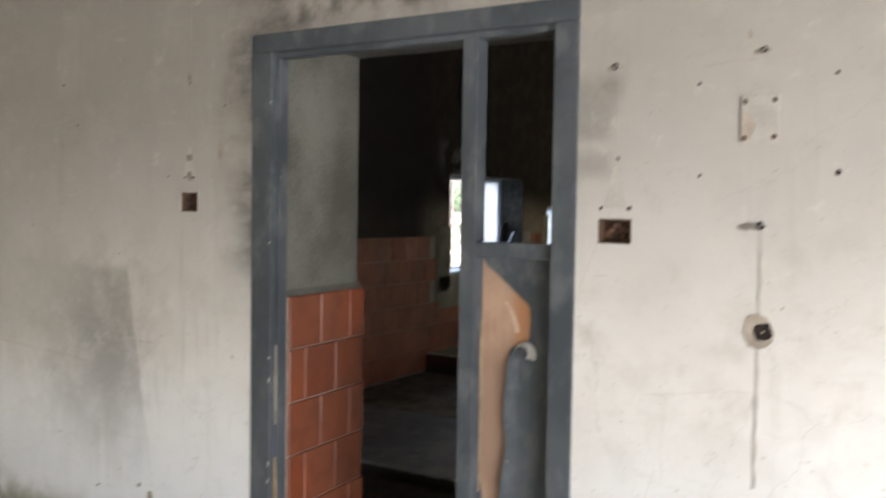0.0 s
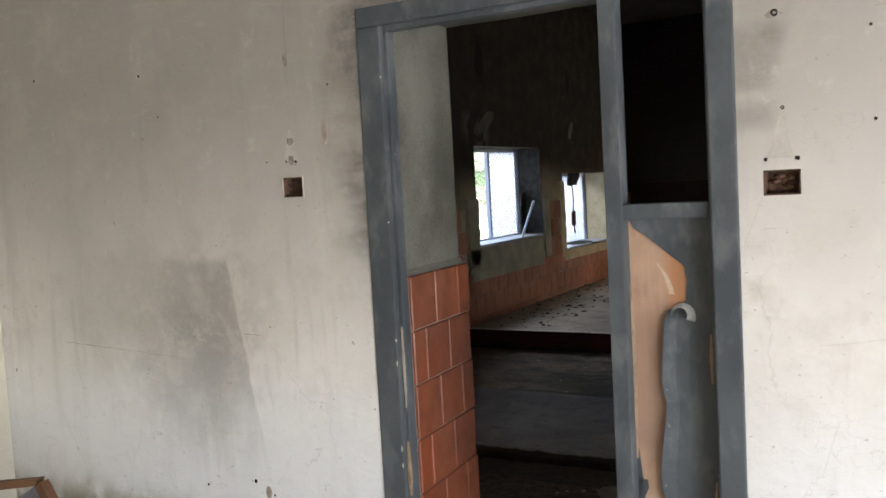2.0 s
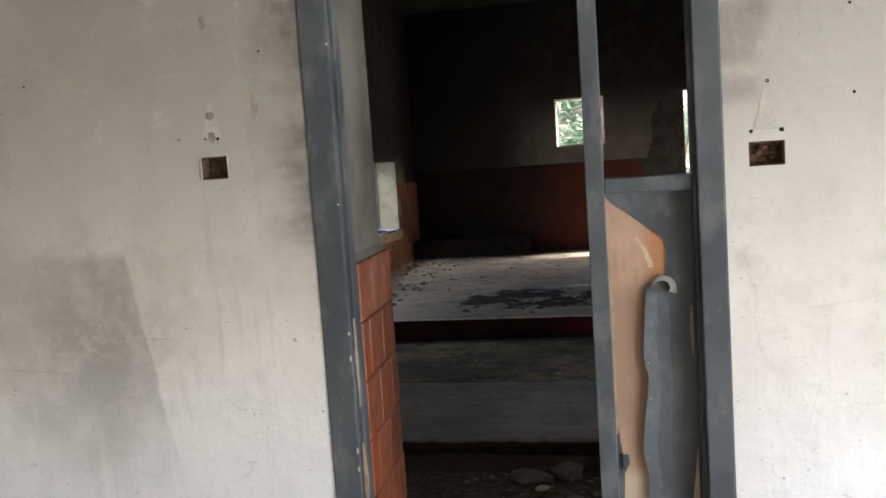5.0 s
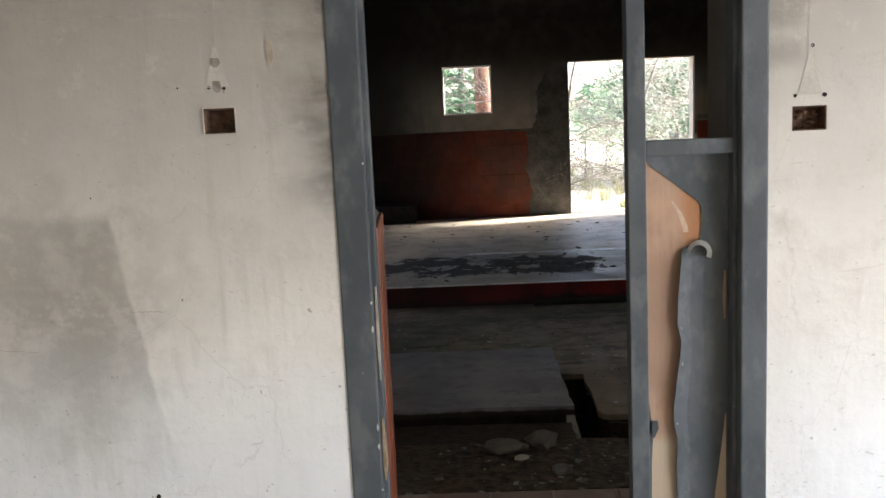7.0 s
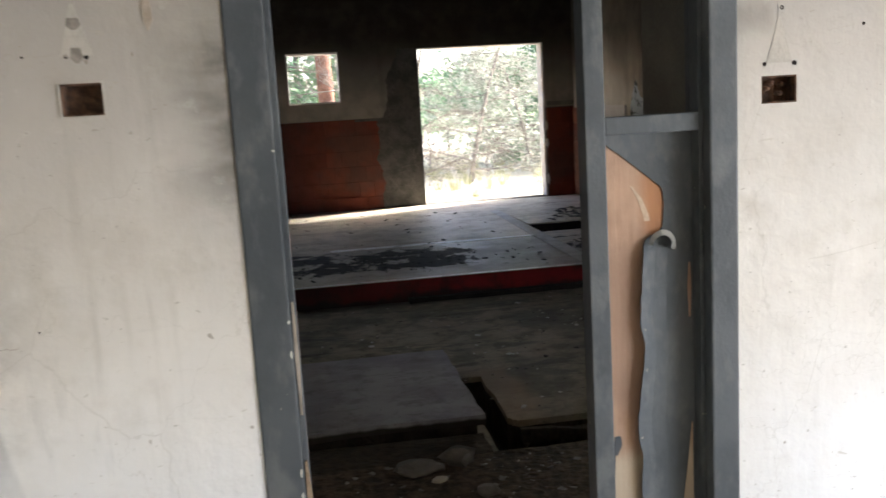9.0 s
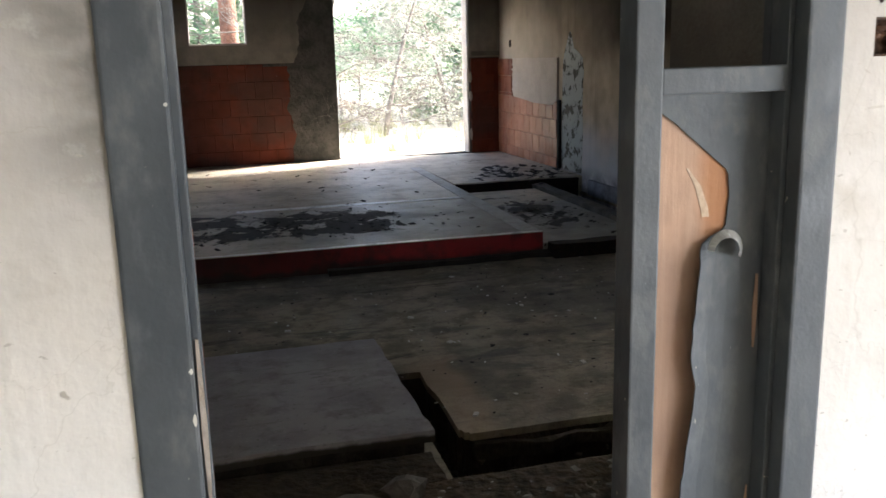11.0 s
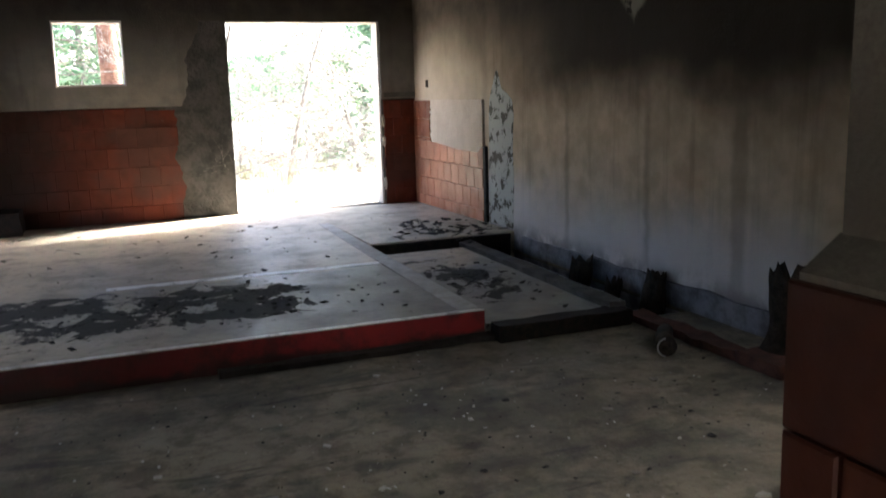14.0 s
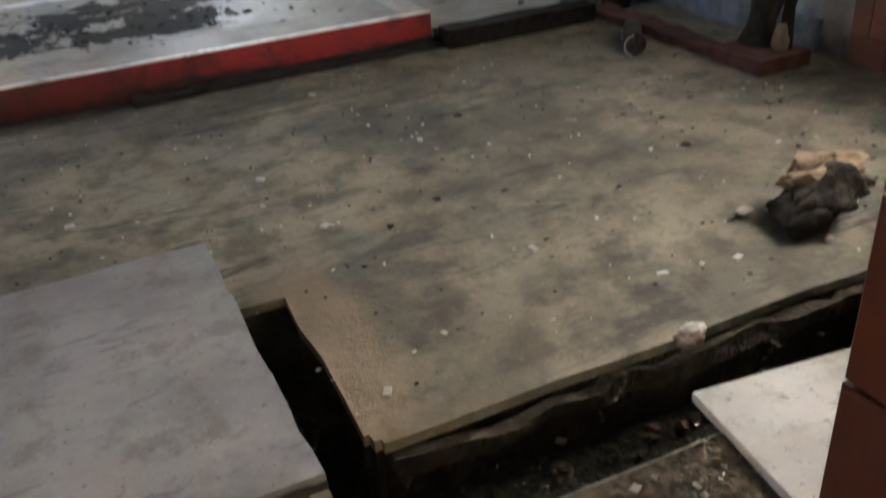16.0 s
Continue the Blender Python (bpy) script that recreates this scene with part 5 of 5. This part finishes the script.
hung("burnt_shutter", sheet([(0.88, 9.20, 9.29), (1.0, 9.14, 9.29), (1.28, 9.17, 9.29), (1.33, 9.24, 9.29)], lambda u, v, w: (LEFT_X - 0.20 + w, u, v), 0.02), CHARCOAL, window_1, "burnt shutter remnant")


def wobble(a, b, n, u0, u1, amp, seed):
    return [(a + (b - a) * i / n, u0 + amp * noise.noise(Vector((i * 0.9, seed, 0))), u1 + amp * noise.noise(Vector((i * 0.9, seed, 7)))) for i in range(n + 1)]


left_face = along_y(LEFT_X, 1)
for name, rows, mat, lab in (
    ("plaster_patch", wobble(0.55, 0.845, 6, 7.56, 9.24, 0.12, 1.0), PATCH, "greyish mortar patch under the window"),
    ("plaster_patch", wobble(0.70, 1.30, 12, 7.54, 7.752, 0.03, 2.0), PATCH, "greyish mortar patch beside the window"),
    ("plaster_patch", wobble(0.62, 1.24, 8, 9.31, 9.46, 0.04, 3.0), PATCH, "pale mortar patch beside the window"),
    ("plaster_patch", wobble(0.52, 0.625, 4, 9.83, 11.43, 0.05, 4.0), PATCH_Y, "ochre mortar patch under the burnt window"),
    ("plaster_patch", wobble(0.56, 1.42, 12, 9.77, 9.912, 0.03, 5.0), PATCH_Y, "ochre mortar patch beside the burnt window"),
):
    structure(part(name, sheet(rows, left_face, 0.026), mat), lab, "plaster patch")
for cy, cz, sy, sz in ((7.95, 2.60, 0.09, 0.22), (10.2, 2.55, 0.05, 0.14)):
    tagged(part("wall_cavity", sheet([(cz - sz, cy, cy + 0.02), (cz - sz * 0.4, cy - sy, cy + sy), (cz + sz * 0.3, cy - sy * 0.6, cy + sy * 0.8), (cz + sz, cy - 0.02, cy + 0.02)], left_face, 0.004), DARK), "ragged black cavity in the sooty wall", "cavity", "wall cavities")

for cy, cz, sy, sz in ((8.05, 2.02, 0.16, 0.10), (10.25, 2.0, 0.08, 0.10)):
    structure(part("plaster_patch", sheet([(cz - sz, cy - sy * 0.9, cy - sy * 0.2), (cz - sz * 0.3, cy - sy, cy + sy * 0.4), (cz + sz * 0.4, cy - sy * 0.5, cy + sy), (cz + sz, cy + sy * 0.3, cy + sy)], left_face, 0.003), REVEAL), "grey remnant of paint on the sooty wall", "paint remnant")

# ---- the square window and wide doorway of the far wall ----
window_3 = structure(empty("window_3", "square unglazed window with a pale frame", "window", at=(-0.68, FAR_Y, 1.552)), "square unglazed window with a pale frame", "window")
for a, b, c, d in ((-1.012, -0.357, 1.552, 1.572), (-1.012, -0.357, 2.172, 2.192), (-1.012, -0.996, 1.572, 2.172), (-0.373, -0.357, 1.572, 2.172)):
    hung("window_frame", box(a, b, FAR_Y + 0.02, FAR_Y + 0.19, c, d, 0.003), PATCH_W, window_3)
opening_frame = structure(empty("door_3", "wide doorway without doors, plaster jamb broken", "doorway", at=(1.49, FAR_Y, STEP_Z)), "wide doorway without doors, plaster jamb broken", "doorway")
hung("jamb_plaster", sheet([(0.17, 0.0, 0.2), (0.8, 0.0, 0.2), (1.4, 0.0, 0.2), (2.178, 0.0, 0.2)], lambda u, v, w: (2.319 - w - 0.006 * noise.noise(Vector((v * 9, u * 9, 0))), FAR_Y + u, v), 0.02), PATCH_W, opening_frame, "pale plaster jamb")
hung("head_plaster", box(0.66, 2.319, FAR_Y + 0.004, FAR_Y + 0.2, 2.178, 2.189), PATCH_W, opening_frame)
for i, zz in enumerate((0.40, 0.62, 0.88, 1.1)):
    hung("broken_edge", rock((2.338, FAR_Y - 0.012, zz), (0.022, 0.02, 0.07), 50 + i, 0.5, 2), (CHIP, BRICK, CHIP, PATCH)[i], opening_frame)

# ---- plaster pieces on the right wall ----
right_face = along_y(RIGHT_X, -1)
structure(part("plaster_patch", sheet([(0.83 + 0.016 * i, 10.47 + (0.12 - 0.03 * i if i < 4 else 0.0), min(11.84, 11.1 + 0.22 * i) + 0.10 * noise.noise(Vector((i * 0.55, 2, 0)))) for i in range(32)], right_face, 0.024), PATCH_T), "pale pink plaster skim over the tiles", "plaster patch")
structure(part("flaking_strip", sheet([(0.18, 9.87, 10.39), (0.6, 9.85, 10.38), (0.9, 9.87, 10.37), (1.2, 9.84, 10.36), (1.32, 9.87, 10.34), (1.37, 9.95, 10.32), (1.42, 10.08, 10.29), (1.50, 10.12, 10.24), (1.58, 10.16, 10.20)], right_face, 0.003), STRIP), "flaking blue-grey paint strip on the wall", "paint strip")
tagged(part("dark_batten", box(RIGHT_X - 0.03, RIGHT_X + 0.01, 10.40, 10.455, 0.17, 0.89, 0.004), CHARCOAL), "burnt upright batten at the tile edge", "batten")
tagged(part("switch_hole", box(RIGHT_X - 0.006, RIGHT_X + 0.01, 11.94, 12.01, 1.46, 1.54), DARK), "dark switch hole in the plaster", "hole")
tagged(part("grey_board", box(2.345, 2.716, FAR_Y - 0.034, FAR_Y - 0.024, 1.365, 1.42, 0.002), REVEAL), "grey skirting strip above the tiles", "strip")

# dark block at the foot of the far wall, blackened against the sun's glow
tagged(part("dark_trough", box(-2.98, -1.43, 11.95, 12.36, STEP_Z, 0.40, cuts=6, rough=0.02), DARK), "low near-black block at the far wall", "trough")

# ---- outside ----


def limb(bm, p, way, length, r, rng, depth, droop=0.0, sides=5):
    """A bent branch with side shoots."""
    pts, rad, n = [Vector(p)], [r], 5
    for i in range(n):
        way = (way + Vector((rng.uniform(-0.22, 0.22), rng.uniform(-0.22, 0.22), rng.uniform(-0.2, 0.2) - droop))).normalized()
        pts.append(pts[-1] + way * length / n)
        rad.append(r * (1 - 0.8 * (i + 1) / n))
    tube(pts, rad, sides, bm)
    tips = [pts[-1]]
    if depth:
        for i in range(1, n + 1):
            for _ in range(2):
                side = (way + Vector((rng.uniform(-1, 1), rng.uniform(-1, 1), rng.uniform(-0.6, 0.8)))).normalized()
                tips += limb(bm, pts[i], side, length * rng.uniform(0.35, 0.6), rad[i] * 0.6 + 0.001, rng, depth - 1, droop, 3)
    return tips


def leaves(bm, centre, spread, n, size, rng):
    for _ in range(n):
        p = Vector(centre) + Vector((rng.gauss(0, spread), rng.gauss(0, spread), rng.gauss(0, spread * 0.6)))
        a = Vector((rng.uniform(-1, 1), rng.uniform(-1, 1), rng.uniform(-0.6, 0.6))).normalized() * size * rng.uniform(0.6, 1.3)
        b = a.orthogonal().normalized() * size * 0.35
        bm.faces.new([bm.verts.new(p - a), bm.verts.new(p + b), bm.verts.new(p + a)])


def tree(name, at, height, r, seed, label, category, bark, leaf=None, lean=(0, 0), boughs=16, low=0.15, size=0.06, per=40, reach=0.36, depth=1, droop=0.02):
    rng = random.Random(seed)
    thing = empty(name, label, category, at=at)
    n = 8
    pts = [Vector((at[0] + lean[0] * (i / n) ** 1.3 * height + rng.uniform(-0.03, 0.03), at[1] + lean[1] * i / n * height, at[2] - 0.05 + height * i / n)) for i in range(n + 1)]
    bm = tube(pts, [r * (1 - 0.9 * i / n) for i in range(n + 1)], 10)
    hung("trunk", bm, bark, thing, smooth=True)
    bm, tips = bmesh.new(), []
    for k in range(boughs):
        f = low + (0.98 - low) * k / max(1, boughs - 1)
        i = min(n - 1, int(f * n))
        p = pts[i].lerp(pts[i + 1], f * n - i)
        a = k * 2.4 + rng.uniform(-0.4, 0.4)
        way = Vector((math.cos(a), math.sin(a), rng.uniform(-0.15, 0.35)))
        tips += limb(bm, p, way.normalized(), height * reach * (1.08 - f * 0.8), r * 0.32 * (1.1 - f), rng, depth, droop)
    limbs = hung("branching", bm, bark, thing)
    if leaf:
        bm = bmesh.new()
        for t in tips:
            leaves(bm, t, height * 0.035, per, size, rng)
        hung("crown", bm, leaf, thing)
    return thing


tree("pine_tree", (-0.42, 15.92, 0.1), 8.5, 0.17, 1, "tall pine with bare reddish trunk outside the window", "pine tree", BARK_RED, None, (-0.02, 0), 16, 0.42, 0.08, 16, 0.28)
tree("bare_tree", (-1.47, 15.11, 0.1), 4.6, 0.075, 2, "bare dark-branched tree outside the square window", "bare tree", BARK, None, (0.05, 0), 18, 0.25, depth=2, reach=0.30)
tree("bare_shrub", (0.53, 13.92, 0.1), 3.2, 0.045, 3, "leafless pale shrub beside the wide doorway", "shrub", BARK, None, (0.22, 0.02), 22, 0.1, depth=2, reach=0.42)
tree("bare_shrub", (2.00, 16.10, 0.1), 3.6, 0.05, 4, "leafless pale shrub in front of the pines", "shrub", BARK, PALE, (0.30, 0.0), 24, 0.08, 0.05, 2, 0.42, depth=2)
tree("bare_shrub", (3.43, 17.24, 0.1), 3.0, 0.05, 5, "dry shrub with a few pale leaves", "shrub", BARK, PALE, (-0.28, 0.0), 22, 0.08, 0.05, 3, 0.42, depth=2)
tree("bare_tree", (-0.04, 14.84, 0.1), 4.2, 0.06, 9, "leafless tree with long pale twigs beside the wide doorway", "bare tree", BARK, None, (0.02, 0), 16, 0.2, depth=2, reach=0.46)
for i, (px, py) in enumerate(((0.48, 17.88), (1.77, 19.55), (2.79, 18.42), (3.96, 19.84), (4.52, 17.86), (2.54, 21.69), (-0.66, 20.60))):
    tree("low_bush", (px, py, 0.1), 1.5 + 0.2 * (i % 3), 0.03, 60 + i, "low pale green bush on dry ground", "bush", BARK, PALE, (0.05, 0.0), 16, 0.05, 0.05, 5, 0.5)
for i, (px, py, ph) in enumerate(((5.67, 20.16, 6.5), (5.58, 24.12, 8.0), (7.84, 22.20, 7.5), (-0.84, 23.68, 6.0), (-3.21, 19.45, 6.0), (9.45, 19.46, 6.0), (7.41, 27.51, 9.0))):
    tree("pine_tree", (px, py, 0.1), ph, 0.13, 20 + i, "dense green young pine in the woods", "pine tree", BARK, PINE, (0, 0), 30, 0.06, 0.19, 26, 0.30)
tree("bare_tree", (-6.74, 13.99, 0.1), 4.0, 0.06, 6, "bare tree beyond the side windows", "bare tree", BARK, None, (0.05, 0), 22, 0.08, depth=2, reach=0.4)
tree("bare_tree", (-6.96, 17.52, 0.1), 4.0, 0.06, 7, "bare tree beyond the side windows", "bare tree", BARK, None, (0.05, 0), 22, 0.08, depth=2, reach=0.4)


def far_woods():
    rng = random.Random(77)
    bm = bmesh.new()
    for i in range(150):
        a = rng.uniform(0.15, 2.6)
        d = rng.uniform(34, 48)
        cx, cy, h = d * math.cos(a), 8 + d * math.sin(a), rng.uniform(1.6, 2.8) + 4.0 * max(0.0, math.cos(a))
        for k in range(26):
            f = rng.random()
            leaves(bm, (cx + rng.gauss(0, 1.4 * (1.1 - f)), cy + rng.gauss(0, 1.4 * (1.1 - f)), 0.3 + f * h), 0.35, 7, 0.35, rng)
    return bm


tagged(part("far_woods", far_woods(), PINE), "green woods in the distance, haze put into their colour", "woods", kind="stuff")


def tufts(n, area, size, seed):
    rng = random.Random(seed)
    bm = bmesh.new()
    for _ in range(n):
        cx, cy = area(rng)
        for _ in range(26):
            a, h = rng.uniform(0, 6.28), size * rng.uniform(0.5, 1.2)
            lean = Vector((math.cos(a), math.sin(a), 0)) * h * rng.uniform(0.1, 0.7)
            p = Vector((cx + rng.gauss(0, size * 0.15), cy + rng.gauss(0, size * 0.15), 0.09))
            w = Vector((-math.sin(a), math.cos(a), 0)) * 0.006
            bm.faces.new([bm.verts.new(p - w), bm.verts.new(p + w), bm.verts.new(p + lean + Vector((0, 0, h)))])
    return bm


tagged(part("grass_tuft", tufts(3, lambda r: (1.62 + r.gauss(0, 0.05), 13.63 + r.gauss(0, 0.05)), 0.22, 5), GRASS), "yellowish tuft of dry grass on pale ground", "grass tuft")
tagged(part("dry_grass", tufts(260, lambda r: (r.uniform(-6, 9), 14.4 + 14 * r.random() ** 1.5), 0.30, 6), GRASS), "dry grass at the edge of the woods", "grass", kind="stuff")

# ---- wall tiles and threshold bricks ----
TILE_MESHES = {}


def tile_mesh(w, h, material, t=0.012):
    key = (round(w, 3), round(h, 3), material.name)
    if key not in TILE_MESHES:
        e, bm = 0.004, bmesh.new()
        rings = [[bm.verts.new((x * (w / 2 - d), y, z * (h / 2 - d))) for x, z in ((-1, -1), (1, -1), (1, 1), (-1, 1))] for d, y in ((0.0, 0.0), (0.0, -t + e), (e, -t))]
        for a, b in zip(rings, rings[1:]):
            for k in range(4):
                bm.faces.new([a[k], a[(k + 1) % 4], b[(k + 1) % 4], b[k]])
        bm.faces.new(rings[-1])
        bmesh.ops.recalc_face_normals(bm, faces=bm.faces)
        me = bpy.data.meshes.new("tile")
        bm.to_mesh(me)
        bm.free()
        me.materials.append(material)
        TILE_MESHES[key] = me
    return TILE_MESHES[key]


def lay_tiles(parent, start, end, z0, z1, material, seed, keep=None, size=0.2, gap=0.005, bond=0.5, loss=0.0):
    """Courses of tiles from the top down on the plane through start and end, facing the right-hand side of that way."""
    rng = random.Random(seed)
    start, end = Vector(start), Vector(end)
    way = (end - start).normalized()
    length = (end - start).length
    turn = Matrix.Rotation(math.atan2(way.y, way.x), 4, "Z")
    row, top = 0, z1
    while top > z0 + 0.02:
        h = min(size, top - z0) - gap
        u = -size * bond if row % 2 else 0.0
        while u < length - 0.02:
            a, b = max(u, 0.0), min(u + size, length)
            mid, zc = (a + b) / 2, top - h / 2 - gap / 2
            if b - a > 0.03 and (keep is None or keep(mid, zc)) and rng.random() >= loss:
                ob = new("tile", tile_mesh(b - a - gap, h, material))
                ob.matrix_world = Matrix.Translation(start + way * mid + Vector((0, 0, zc))) @ turn @ Euler((rng.gauss(0, 0.006), rng.gauss(0, 0.004), rng.gauss(0, 0.006))).to_matrix().to_4x4()
                ob.parent = parent
            u += size
        top -= size
        row += 1


lay_tiles(reveal_left, (-0.969, 3.222, 0), (-1.003, 3.732, 0), 0.0, 1.122, TILE, 1)
lay_tiles(reveal_right, (0.115, 3.732, 0), (0.115, 3.26, 0), 0.0, 1.165, TILE_SHADED, 2)
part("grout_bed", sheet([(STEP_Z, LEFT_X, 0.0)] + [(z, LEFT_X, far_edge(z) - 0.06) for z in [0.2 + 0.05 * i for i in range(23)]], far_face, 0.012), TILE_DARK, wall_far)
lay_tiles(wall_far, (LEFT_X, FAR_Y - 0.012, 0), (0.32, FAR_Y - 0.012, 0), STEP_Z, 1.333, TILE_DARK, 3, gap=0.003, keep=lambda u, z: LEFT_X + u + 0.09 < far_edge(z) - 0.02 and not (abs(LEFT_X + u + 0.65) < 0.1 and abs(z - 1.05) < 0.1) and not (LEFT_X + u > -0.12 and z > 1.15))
part("grout_bed", sheet([(STEP_Z, 2.345, RIGHT_X), (1.335, 2.345, RIGHT_X)], far_face, 0.012), TILE_DARK, wall_far)
lay_tiles(wall_far, (2.345, FAR_Y - 0.012, 0), (2.708, FAR_Y - 0.012, 0), STEP_Z, 1.333, TILE_DARK, 4, gap=0.003)
part("grout_bed", sheet([(STEP_Z, 10.47, FAR_Y), (0.875, 10.47, FAR_Y)], right_face, 0.010), TILE_PALE, wall_right)
part("grout_bed", sheet([(0.875, 11.87, FAR_Y), (1.325, 11.87, FAR_Y)], right_face, 0.010), GROUT, wall_right)
lay_tiles(wall_right, (RIGHT_X - 0.010, FAR_Y - 0.013, 0), (RIGHT_X - 0.010, 10.47, 0), STEP_Z, 0.88, TILE_PALE, 5)
lay_tiles(wall_right, (RIGHT_X - 0.010, FAR_Y - 0.013, 0), (RIGHT_X - 0.010, 11.87, 0), 0.88, 1.32, TILE, 6)

part("grout_bed", sheet([(0.0, BACK_Y, 5.98), (1.335, BACK_Y, 5.98)], right_face, 0.010), GROUT_DARK, wall_right)
lay_tiles(wall_right, (RIGHT_X - 0.010, 5.98, 0), (RIGHT_X - 0.010, BACK_Y + 0.01, 0), 0.0, 1.333, TILE, 8)


def left_keep(u, z):
    y = 5.0 + u
    if 7.48 < y < 9.33 and z > 0.58:
        return False
    if 9.33 <= y < 9.50 and 0.6 < z < 1.2:
        return False
    return not (9.73 < y < 11.45 and z > 0.52)


part("grout_bed", sheet([(0.0, 5.0, FAR_Y), (0.52, 5.0, FAR_Y)], left_face, 0.012), GROUT, wall_left)
part("grout_bed", sheet([(0.52, 5.0, 7.50), (1.212, 5.0, 7.50)], left_face, 0.012), GROUT, wall_left)
part("grout_bed", sheet([(0.52, 9.48, 9.75), (1.212, 9.48, 9.75)], left_face, 0.012), GROUT, wall_left)
part("grout_bed", sheet([(0.52, 11.43, FAR_Y), (1.212, 11.43, FAR_Y)], left_face, 0.012), GROUT, wall_left)
lay_tiles(wall_left, (LEFT_X + 0.012, 5.0, 0), (LEFT_X + 0.012, FAR_Y - 0.013, 0), 0.0, 1.215, TILE_PALE, 7, left_keep)

threshold = structure(part("threshold", box(-1.10, 0.20, 3.22, 3.80, 0.001, 0.006), GROUT), "worn brick threshold in the doorway", "threshold")
bm = bmesh.new()
add_box(bm, -0.115, 0.115, -0.055, 0.055, 0.0, 0.024)
bmesh.ops.bevel(bm, geom=bm.edges[:], offset=0.005, segments=1, affect="EDGES")
brick_mesh = bpy.data.meshes.new("brick")
bmesh.ops.recalc_face_normals(bm, faces=bm.faces)
bm.to_mesh(brick_mesh)
bm.free()
brick_mesh.materials.append(BRICKPINK)
for r in range(5):
    for k in range(6):
        bx = -1.0 + 0.24 * k - (0.12 if r % 2 else 0.0)
        if -1.0 < bx < 0.08:
            ob = new("brick", brick_mesh)
            ob.matrix_world = pose(bx, 3.72 - 0.112 * r, -0.006 + 0.003 * noise.noise(Vector((k, r, 0))), 0, 0, 1.5 * noise.noise(Vector((r, k, 3))))
            ob.parent = threshold
